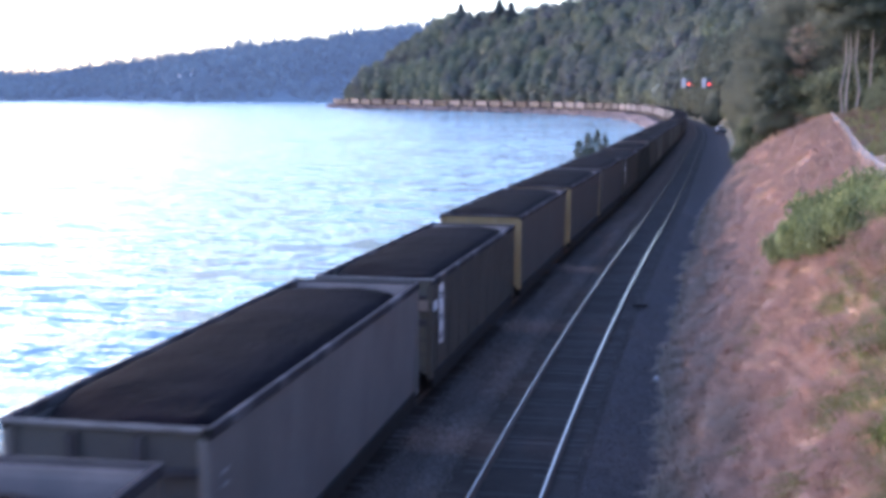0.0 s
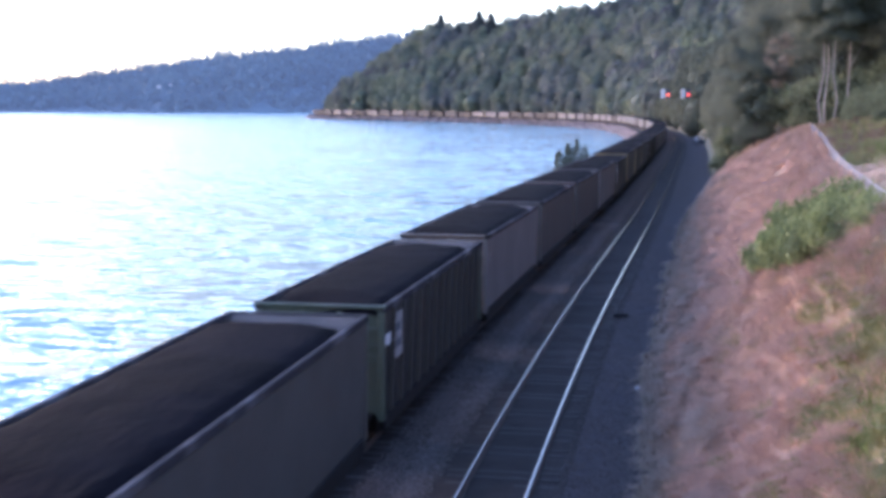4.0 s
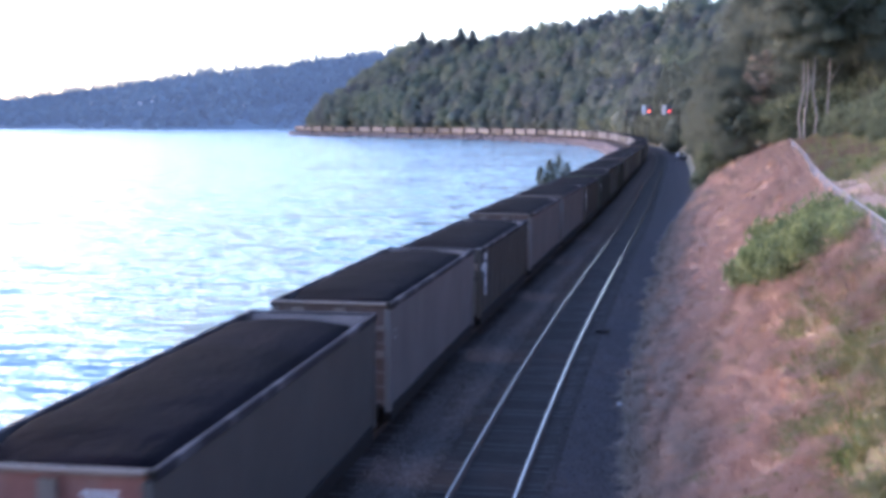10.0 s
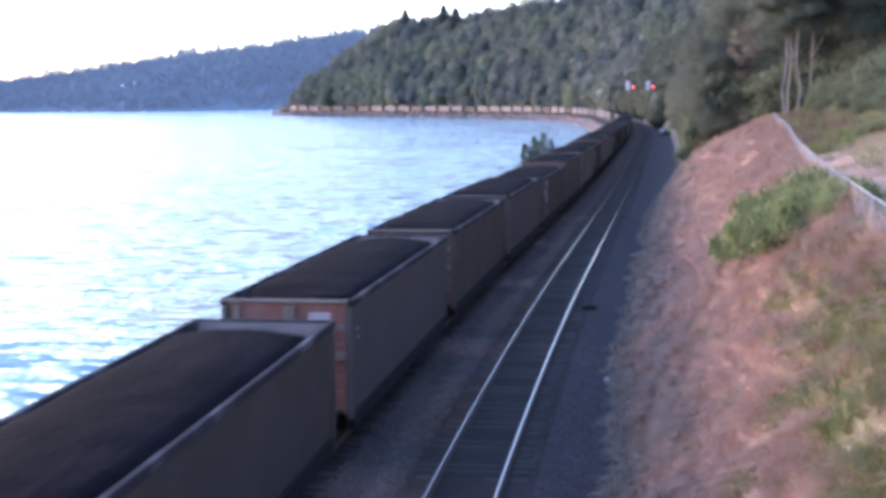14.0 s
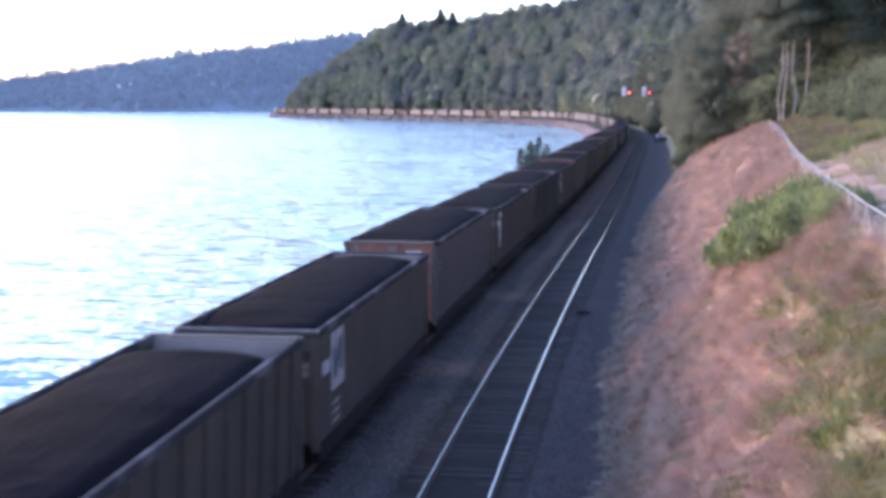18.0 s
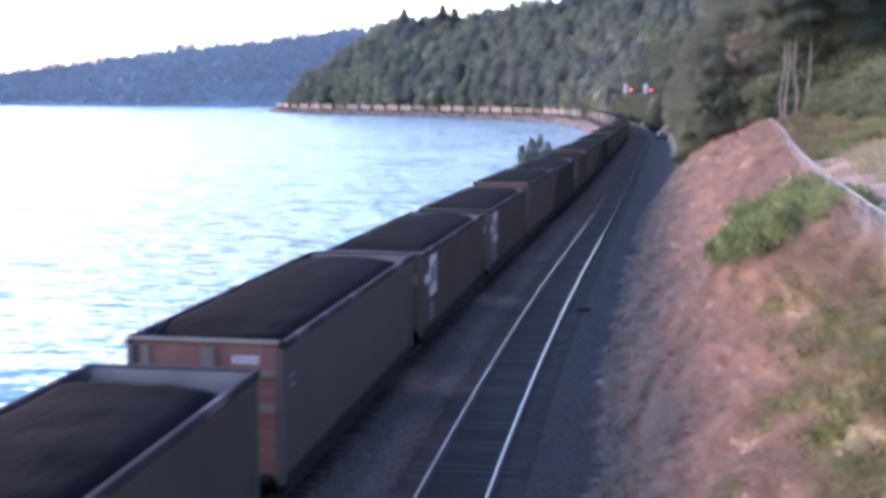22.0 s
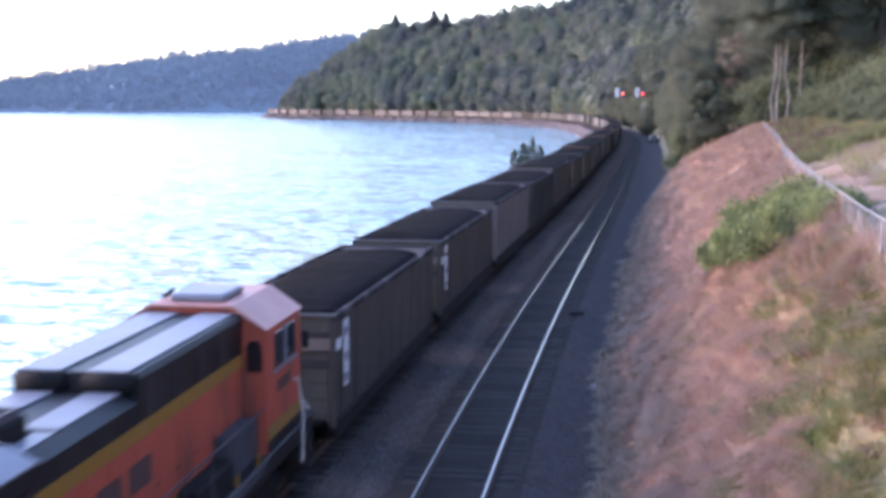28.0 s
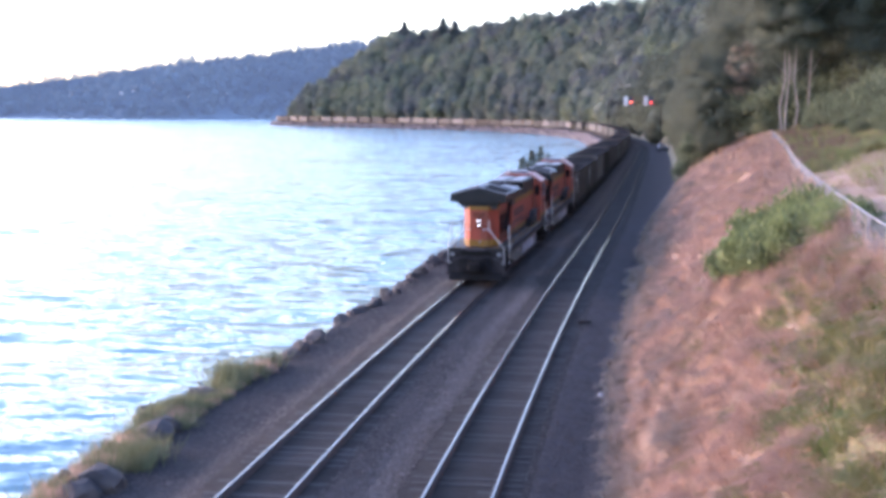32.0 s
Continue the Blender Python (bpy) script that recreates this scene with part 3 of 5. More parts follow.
def near_woods():
    kinds = [tree("maple_tree", RNG, 19, 5.0, 1.5, 90, 760, 0.075, "broad-leaved maple with a dense dull-green crown on the bluff", "tree", r=0.3),
             tree("alder_tree", RNG, 22, 4.4, 2.5, 90, 760, 0.075, "tall slim alder with a loose grey-green crown on the bluff", "tree", r=0.24),
             tree("maple_tree", RNG, 15, 4.6, 0.8, 90, 760, 0.072, "low spreading maple with branches down to the bank", "tree", r=0.26)]
    rr, used = random.Random(5), set()
    spots = []
    s = 122.0
    while s < 330:
        for off in (8.5, 14, 21, 30, 41):
            if (s < 150 and off < 12) or (s > 198 and off < 12):
                continue
            spots.append((s + rr.uniform(-3, 3), off + rr.uniform(-1.5, 2.5)))
        s += 11
    spots += [(s, 7.6 + rr.uniform(0, 1)) for s in range(207, 335, 9)]
    spots += [(126, 8.9), (133, 8.4), (140, 8.6), (147, 8.2), (156, 8.0), (166, 7.8), (176, 7.6), (187, 7.6), (198, 7.8)]
    for s, off in spots:
        k = 2 if off < 13 else rr.choice((0, 1, 0))
        m = at(s, off, rr.uniform(0, 360), rr.uniform(0.8, 1.15) * (0.62 if off < 9.3 else 1))
        tagged(set_tree(kinds[k], m, k not in used), group="trees on the bluff")
        used.add(k)
    # behind the fence
    for s, off in ((104, 27), (112, 22), (98, 36), (90, 30), (80, 38), (86, 44), (70, 40), (74, 50), (62, 46), (56, 38), (100, 48)):
        k = rr.choice((0, 1))
        tagged(set_tree(kinds[k], at(s, off, rr.uniform(0, 360), rr.uniform(0.85, 1.15)), False), group="trees on the bluff")


def far_woods():
    """The wooded bluff that follows the bay: tall soft crowns with dark hollows between them."""
    rng = np.random.default_rng(11)
    cen, rad, pts, ways, cpts, cways, near = [], [], [], [], [], [], 0
    s = 322.0
    while s < 1230:
        close = s < 520
        for off in np.arange(8.5 if s > 350 else 15, 108, 9.4):
            ss, oo = s + rng.uniform(-4, 4), off + rng.uniform(-3.5, 3.5)
            p = np.array(place(float(ss), float(max(8, oo)), -14.0 if off > 14 else -1.0))
            fold = noise.noise((float(ss) * 0.022, float(oo) * 0.035, 4)) + 0.6 * noise.noise((float(ss) * 0.06, float(oo) * 0.06, 8))
            h, w = (33 + 7 * fold + rng.uniform(-2.5, 2.5)) * (0.42 if off < 14 else 1), rng.uniform(6.5, 9.5) * (0.75 if off < 14 else 1)
            if off > 58 and s > 640 and rng.random() < 0.04:
                c, wy = crown_points(rng, 2, h * rng.uniform(0.95, 1.2), 3.4, 34, 12, 0.92)
                cpts.append(c + p)
                cways.append(wy)
                continue
            # a crown of a few overlapping boughs, the topmost pointed
            for b in range(3):
                g, up = rng.uniform(0, 6.283), ((0.76, 0.66, 0.6) if off > 14 else (0.7, 0.45, 0.22))[b]
                c = p + np.array([0.28 * w * math.cos(g) * (b > 0), 0.28 * w * math.sin(g) * (b > 0), h * up])
                q, tall = w * (0.62, 0.8, 0.85)[b] * rng.uniform(0.9, 1.1), h * (0.24 if off > 14 else 0.3)
                k = 900 if close else 440
                d = rng.normal(size=(k, 3))
                d[:, 2] = np.where(d[:, 2] < -0.5, -d[:, 2], d[:, 2])
                d /= np.linalg.norm(d, axis=1)[:, None]
                pts.append(c + d * np.array([q, q, tall]) * rng.uniform(0.86, 1.04, (k, 1)))
                ways.append(d / np.array([q, q, tall]) * q)
                cen.append(c)
                rad.append(q * 0.74)
        s += 9.4
        if s < 520:
            near = len(pts)
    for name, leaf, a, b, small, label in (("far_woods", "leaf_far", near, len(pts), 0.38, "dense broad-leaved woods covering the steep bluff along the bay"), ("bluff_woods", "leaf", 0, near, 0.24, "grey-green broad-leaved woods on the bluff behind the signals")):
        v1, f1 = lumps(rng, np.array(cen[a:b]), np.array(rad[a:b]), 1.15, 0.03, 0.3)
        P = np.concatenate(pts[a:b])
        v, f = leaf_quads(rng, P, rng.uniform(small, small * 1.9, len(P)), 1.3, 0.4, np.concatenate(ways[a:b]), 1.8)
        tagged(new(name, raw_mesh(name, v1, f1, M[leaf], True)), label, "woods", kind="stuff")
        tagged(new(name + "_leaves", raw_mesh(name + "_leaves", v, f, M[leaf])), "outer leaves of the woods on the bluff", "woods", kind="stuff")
    P = np.concatenate(cpts)
    v, f = leaf_quads(rng, P, rng.uniform(0.5, 0.95, len(P)), 1.2, 0.2, np.concatenate(cways))
    tagged(new("far_conifers", raw_mesh("far_conifers", v, f, M["needle"])), "dark pointed conifers standing above the woods on the bluff", "woods", kind="stuff")


def skyline_conifers():
    """Tall firs that stand above the woods on the headland."""
    rng = np.random.default_rng(13)
    proto = tree("fir_tree", rng, 25, 10.5, 2.5, 130, 40, 0.65, "tall dark fir standing above the woods on the headland", "tree", mat="needle", cone=0.95, r=0.3)
    SS, OO = np.meshgrid(np.arange(560, 1100, 3.0), np.arange(78, 112, 3.0))
    GX, GY, _ = along(SS, OO)
    GB = np.degrees(np.arctan2(EYE[0] - GX, GY))
    first = True
    for bearing, rise in ((9.45, 152), (7.75, 159), (7.25, 155), (8.7, 136), (8.2, 138), (5.95, 152), (9.95, 126), (4.7, 160)):
        k = np.argmin(np.abs(GB - bearing) + np.abs(OO - 84) * 0.004)
        s, off = float(SS.ravel()[k]), float(OO.ravel()[k])
        p = place(s, off, -0.5)
        tip = EYE[2] + rise / 2309 * math.hypot(p.x - EYE[0], p.y)
        g = min(1.3, max(0.55, (tip - p.z) / 25))
        m = pose(*p, 0, 0, bearing * 40) @ Matrix.Diagonal((g, g, g, 1))
        tagged(set_tree(proto, m, first), group="firs on the headland")
        first = False


def far_hill():
    """Low wooded hill across the water."""
    rng = np.random.default_rng(3)

    def top(a):
        return float(np.interp(a, [-40, -27, -24, -20, -16, -12, -8, -2], [31, 39, 53, 71, 90, 113, 127, 120])) - 14

    def spot(a, u):
        d = 1560 + 420 * u + (60 * math.sin(a * 0.4))
        return d * math.sin(radians(a)) + EYE[0], d * math.cos(radians(a)), WATER_Z - 0.5 + top(a) * math.sin(min(1, u) * 1.5708) ** 0.9
    aa, uu = np.linspace(-40, 2, 85), np.linspace(0, 1, 12)
    verts = np.array([spot(a, u) for a in aa for u in uu])
    idx = np.arange(len(verts)).reshape(len(aa), len(uu))
    faces = np.stack([idx[:-1, :-1], idx[1:, :-1], idx[1:, 1:], idx[:-1, 1:]], -1).reshape(-1, 4)
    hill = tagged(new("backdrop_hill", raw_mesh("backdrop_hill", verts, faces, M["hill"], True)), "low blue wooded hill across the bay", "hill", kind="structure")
    pts, sizes = [], []
    for _ in range(5200):
        a, u = rng.uniform(-40, 2), rng.uniform(0.0, 1.0) ** 0.8
        p = np.array(spot(a, u))
        tall = rng.random() < 0.25
        h = rng.uniform(17, 30) if tall else rng.uniform(9, 16)
        k = 22
        t = rng.uniform(0, 1, k)
        w = (1 - t) * 4.0 if tall else 5.5 * np.sin(np.pi * (0.1 + 0.8 * t))
        g = rng.uniform(0, 6.283, k)
        pts.append(p + np.stack([w * np.cos(g), w * np.sin(g), t * h], 1))
        sizes.append(np.full(k, 2.2 if tall else 3.0) * rng.uniform(0.7, 1.2, k) * (1 - 0.5 * t if tall else 1))
    for _ in range(1500):
        a, u = rng.uniform(-40, 2), rng.uniform(0.3, 1.0) ** 0.4
        p = np.array(spot(a, u))
        h, k = rng.uniform(18, 34), 46
        t = rng.uniform(0, 1, k)
        w, g = (1 - t) * 2.6, rng.uniform(0, 6.283, k)
        pts.append(p + np.stack([w * np.cos(g), w * np.sin(g), t * h], 1))
        sizes.append(1.7 * (1 - 0.55 * t))
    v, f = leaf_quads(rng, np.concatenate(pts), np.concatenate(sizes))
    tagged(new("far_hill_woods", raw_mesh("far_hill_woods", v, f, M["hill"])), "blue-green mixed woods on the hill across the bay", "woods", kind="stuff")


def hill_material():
    """Distant woods: a mile of haze painted into blue colour and faint emission."""
    m = material("hazed_distant_woods", (0.1, 0.145, 0.175), 0.9, scale=0.008, second=(0.062, 0.098, 0.13), island=0.06, specular=0.05)
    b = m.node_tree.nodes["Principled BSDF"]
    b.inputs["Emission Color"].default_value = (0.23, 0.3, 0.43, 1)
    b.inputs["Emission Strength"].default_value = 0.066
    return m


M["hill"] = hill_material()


# ---- rolling stock ----
CAR, LOCO, SPEED = 16.15, 22.3, 19.5  # lengths over couplers, metres a second
LAST_REAR = 28.9 - 28 * SPEED  # rear face of the last coal car at 0 s, along the line


def truck_side(parent, y, axles, w, mat_label="bogie"):
    """A bogie: two side frames, a bolster, wheels on axles; y is its middle."""
    b = part(mat_label, boxes((-0.5, 0.5, y - 0.25, y + 0.25, 0.42, 0.85)), M["under"], parent)
    span = (axles - 1) * 1.75 / 2
    for sx in (-1, 1):
        out = [(y - span - 0.35, 0.42), (y - span - 0.25, 0.62), (y - 0.6, 0.82), (y + 0.6, 0.82), (y + span + 0.25, 0.62), (y + span + 0.35, 0.42), (y + span, 0.36), (y + 0.45, 0.22), (y - 0.45, 0.22), (y - span, 0.36)]
        part("side_frame", prism(out, sx * 0.98 - 0.07, sx * 0.98 + 0.07, "x"), M["under"], b)
    for k in range(axles):
        yy = y - span + k * 1.75
        bm = bmesh.new()
        cylinder(bm, (-0.75, yy, w), (0.75, yy, w), 0.08, n=8)
        for sx in (-1, 1):
            cylinder(bm, (sx * 0.69, yy, w), (sx * 0.82, yy, w), w, n=18)
        part("wheelset", bm, M["wheel"], b)
    return b


def coal_mesh(rng, l, w, top):
    """A heaped load that falls away to the ends and sides, with lumpy slopes."""
    nx, ny = 17, 64
    ox, oy = rng.uniform(0, 99), rng.uniform(0, 99)
    verts = []
    for j in range(ny):
        for i in range(nx):
            u, v = -1 + 2 * i / (nx - 1), -1 + 2 * j / (ny - 1)
            end = max(0.0, (abs(v) - 0.74) / 0.26)
            z = top - 0.02 + 0.13 * (1 - abs(u) ** 2.5) - ((0.75 + 0.3 * u) if v > 0 else 0.22 - 0.25 * u) * end ** 1.6
            z += 0.035 * noise.noise((u * 2 + ox, v * 7 + oy, 0)) + 0.015 * noise.noise((u * 6 + ox, v * 24 + oy, 5))
            if i in (0, nx - 1):
                z -= 0.12
            if j in (0, ny - 1):
                z -= 0.2
            verts.append((u * w / 2, v * l / 2, z))
    idx = np.arange(nx * ny).reshape(ny, nx)
    f = np.stack([idx[:-1, :-1], idx[:-1, 1:], idx[1:, 1:], idx[1:, :-1]], -1).reshape(-1, 4)
    return raw_mesh("coal_load", np.array(verts), f, M["coal"], True)


def coal_car(style, label, detail=True):
    """An open coal car 16.15 m over couplers; rear face at y = -7.55, front face at 6.95. Styles set paint, end panels, ribs and markings."""
    c = tagged(new("coal_car"), label, "railway car", "coal cars of the train")
    side = M[{"rust": "car_grey", "tan": "car_pale", "dull": "car_dark", "pale": "car_pale", "grey": "car_grey", "light": "car_pale", "emblem": "car_dark", "stencil": "car_dark", "worn": "car_dark", "label": "car_dark", "ribbed": "car_dark", "green": "car_dark", "yellow": "car_grey"}[style]]
    end = M[{"rust": "car_rust", "tan": "car_brown", "dull": "car_brown", "pale": "car_pale", "grey": "car_grey", "light": "car_grey", "emblem": "car_green", "stencil": "car_dark", "worn": "car_dark", "label": "car_olive", "ribbed": "car_brown", "green": "car_green", "yellow": "car_yellow"}[style]]
    frame = M[{"rust": "car_tan", "tan": "car_tan", "dull": "car_tan", "pale": "car_pale", "emblem": "car_green", "green": "car_green", "yellow": "car_yellow"}.get(style, "rim")]
    L, Wd, top = (7.55 if detail else 7.2), 1.58, (3.73 if style in ("rust", "tan", "dull", "pale", "light", "grey", "yellow") else 3.66 if style in ("ribbed", "green") else 3.56)
    F = L - (0.15 if style in ("ribbed", "green") else 0.6)
    for sx in (-1, 1):
        bm = bmesh.new()
        x0, x1 = sorted((sx * Wd, sx * (Wd - 0.07)))
        v = box(bm, x0, x1, -L + 0.12, F - 0.12, 0.95, top - 0.16)
        for q in v[:4]:
            q.co.x -= sx * 0.10
        # The green style's panels carry the recess shade as a darker paint.
        part("side_panel", bm, M["car_shaded"] if style == "green" else side, c)
        part("side_rail", soft_box(*sorted((sx * (Wd + 0.03), sx * (Wd - 0.09))), -L, F, top - 0.165, top, 0.02, 2), M["top_rail"], c, "scuffed steel top rail")
        if detail:
            # Near-black and low: shadow beneath the car put into colour and shape.
            part("side_sill", soft_box(*sorted((sx * (Wd - 0.03), sx * (Wd - 0.24))), -L + 0.2, F - 0.2, 0.6, 1.0, 0.02, 1), M["under"], c)
        ribs = 13 if style in ("ribbed", "green") else (9 if style in ("label",) else 0)
        for k in range(ribs if detail else 0):
            y = -L + 0.9 + k * (L + F - 1.8) / (ribs - 1)
            w = 0.055 if style != "label" else 0.03
            x0, x1 = sorted((sx * (Wd + (0.09 if style != "label" else 0.015)), sx * (Wd - 0.05)))
            bm = bmesh.new()
            v = box(bm, x0, x1, y - w, y + w, 1.0, top - 0.165)
            for q in v[:4]:
                q.co.x -= sx * 0.09
            part("rib", bm, side, c)
    for sy, E in ((-1, L), (1, F)):
        # Far cars: shade of the gap painted as a near-black rear end.
        part("end_panel", boxes((-Wd + 0.1, Wd - 0.1, *sorted((sy * (E - 0.1), sy * (E - 0.17))), 1.0, top - 0.06)), (end if detail else M["under"]) if sy < 0 else M["inside"], c)
        part("inner_end", boxes((-Wd + 0.1, Wd - 0.1, *sorted((sy * (E - 0.175), sy * (E - 0.2))), 1.0, top - 0.17)), M["inside"], c, "dusty pale inner end sheet")
        part("end_rail", soft_box(-Wd - 0.035, Wd + 0.035, *sorted((sy * (E - 0.1), sy * (E + 0.03))), top - 0.07, top + 0.005, 0.02, 1), (M["end_rim"] if frame == M["rim"] else M["rim"] if style == "yellow" else frame) if sy < 0 else M["car_tan" if style in ("ribbed", "green") else "rim"], c)
        if not detail:
            continue
        for sx in (-1, 1):
            part("corner_post", soft_box(*sorted((sx * Wd, sx * (Wd - 0.17))), *sorted((sy * (E + 0.01), sy * (E - 0.18))), 0.9, top - 0.155, 0.02, 1), frame if style in ("emblem", "green", "yellow") else side, c)
        for k in (2.35, 3.0):
            part("end_beam", boxes((-Wd + 0.17, Wd - 0.17, *sorted((sy * (E - 0.1), sy * (E + 0.0))), k, k + 0.13)), frame, c)
        for xx in ((-1.2, 0.0, 0.12) if style == "rust" else (-0.95, -0.8, 0.15, 0.3) if style in ("tan", "dull") else (-0.5, 0.5)):
            part("end_post", boxes((xx - 0.07, xx + 0.07, *sorted((sy * (E - 0.1), sy * (E - 0.005))), 1.0, top - 0.16)), frame, c)
        for k in range(6):
            part("ladder_rung", cylinder(bmesh.new(), (1.0, sy * (E + 0.06), 1.2 + 0.38 * k), (1.45, sy * (E + 0.06), 1.2 + 0.38 * k), 0.018, n=5), frame, c)
        part("coupler", boxes((-0.13, 0.13, *sorted((sy * (E - 0.3), sy * (E + 0.52 + (0.6 if sy > 0 else 0)))), 0.72, 0.98)), M["under"], c)
        part("end_platform", boxes((-1.3, 1.3, *sorted((sy * (E - 0.1), sy * (E + 0.22))), 1.0, 1.08)), M["under"], c)
    part("floor", boxes((-1.2, 1.2, -L + 0.25, F - 0.25, 0.85, 1.05)), M["under"], c)
    load = part("coal_load", coal_mesh(random.Random(len(label)), L + F - 0.42, 2 * Wd - 0.17, top), None, c, "heaped black coal")
    load.location.y = -0.3
    for y in (-5.6, 5.0):
        truck_side(c, y, 2, 0.46)
    if detail:
        if style in ("emblem", "stencil", "worn"):
            part("end_patch", boxes((Wd, Wd + 0.012, -L + 0.15, -L + 2.55, 1.1, top - 0.2)), M["car_blue"] if style == "emblem" else side, c)
            part("marking_panel", boxes((Wd + 0.012, Wd + 0.02, -L + 1.15, -L + 2.4, 2.0, 3.3)), M["worn_white"] if style == "worn" else M["white"], c, "white painted emblem panel")
            part("emblem", prism([(-L + 1.35, 2.25), (-L + 1.6, 2.25), (-L + 1.95, 2.75), (-L + 1.95, 2.35), (-L + 2.2, 2.35), (-L + 2.2, 3.1), (-L + 1.9, 3.1), (-L + 1.6, 2.6), (-L + 1.6, 2.95), (-L + 1.35, 2.95)], Wd + 0.02, Wd + 0.028, "x"), M["car_blue"], c, "dark angular emblem")
            part("number_patch", boxes((Wd + 0.012, Wd + 0.02, -L + 0.3, -L + 1.0, 2.5, 2.8)), M["worn_white"] if style == "worn" else M["white"], c)
            for z0 in (1.65, 1.45, 1.25):
                part("marking_bar", boxes((Wd + 0.012, Wd + 0.018, -L + 1.2, -L + 1.9, z0, z0 + 0.09)), M["tank"], c)
            part("end_marking", boxes((0.9, 1.4, -L - 0.016, -L - 0.008, 2.55, 2.85)), M["worn_white"] if style == "emblem" else M["car_tan"], c)
        if style in ("label", "green"):
            y1 = 1.4 if style == "label" else 1.95
            part("marking_panel", boxes((Wd, Wd + 0.012, -L + 0.85, -L + y1, 1.7 if style == "label" else 2.2, 3.3)), M["white"] if style == "label" else M["worn_white"], c, "scuffed white marking strip")
            for z0 in (2.9, 2.3, 1.8) if style == "label" else (2.85, 2.45):
                part("marking_bar", boxes((Wd + 0.012, Wd + 0.02, -L + 0.95, -L + y1 - 0.15, z0, z0 + 0.2)), M["ink"], c)
            part("end_patch", boxes((Wd, Wd + 0.012, -L + 0.12, -L + 0.62, 2.7, 2.95)), M["white"], c)
            if style == "label":
                part("end_band", boxes((-Wd + 0.15, Wd - 0.12, -L - 0.012, -L, 2.7, 3.0)), M["car_tan"], c, "tan painted band across the end")
            else:
                part("end_marking", boxes((0.75, 1.15, -L + 0.08, -L + 0.09, 2.95, 3.25)), M["worn_white"], c)
        if style in ("rust", "tan", "dull", "light", "grey", "pale"):
            for z0 in (2.95, 2.75):
                part("marking_bar", boxes((Wd, Wd + 0.008, -L + 0.45, -L + 0.75, z0, z0 + 0.05)), M["tank"], c)
            part("corner_cap", soft_box(Wd - 0.1, Wd + 0.05, -L - 0.05, -L + 0.1, top - 0.1, top + 0.02, 0.02, 1), M["under"], c, "black corner bracket")
        if style == "rust":
            for z0 in (3.36, 3.27):
                part("end_marking", boxes((0.52, 1.05, -L + 0.08, -L + 0.095, z0, z0 + 0.045)), M["white"], c)
    return c


LABELS = {
    "rust": "grey steel coal car with rust-red end panels, heaped with coal",
    "tan": "grey coal car with tan end posts and brown panels, coal heaped",
    "dull": "brownish dark coal car with a dusty tan end, heaped with coal",
    "pale": "pale grey aluminium coal car heaped with coal",
    "grey": "plain weathered grey steel coal car heaped with coal",
    "light": "grey steel coal car with a dusty tan end, heaped with coal",
    "emblem": "dark olive coal car with a white emblem panel, heaped with coal",
    "stencil": "dark coal car with black end and white emblem, heaped high",
    "worn": "dark coal car with a worn white emblem panel, heaped with coal",
    "label": "dark coal car with a white marking strip, heaped with coal",
    "ribbed": "dark ribbed steel coal car heaped with coal",
    "green": "dark ribbed coal car with a faded green end, heaped with coal",
    "yellow": "grey coal car with a mustard-yellow end, heaped with coal"}
ORDER = {0: "label", 1: "label", 2: "pale", 3: "ribbed", 4: "dull", 5: "worn", 6: "emblem", 7: "rust", 8: "stencil", 9: "emblem", 10: "rust", 11: "ribbed", 12: "worn", 13: "rust",
         14: "label", 15: "ribbed", 16: "worn", 17: "rust", 18: "dull", 19: "grey", 20: "worn", 21: "rust", 22: "tan", 23: "label", 24: "tan", 25: "tan", 26: "label", 27: "green",
         28: "grey", 29: "green", 30: "tan", 31: "grey", 32: "rust", 33: "light", 34: "label", 35: "yellow", 36: "yellow", 37: "grey", 38: "label", 39: "ribbed", 40: "rust"}
CARS = 98
TRAIN = []  # thing and the place of its middle along the line at 0 s


def make_train():
    near, far, rr = {}, {}, random.Random(8)
    for i in range(CARS):
        style = ORDER.get(i) or rr.choice(("rust", "light", "grey", "light", "label", "emblem", "light"))
        pool, detail = (near, True) if i < 46 else (far, False)
        if style in pool:
            c = copy_thing(pool[style], Matrix.Identity(4))
        else:
            c = pool[style] = coal_car(style, LABELS[style], detail)
        TRAIN.append((c, LAST_REAR + 7.55 + CAR * i))


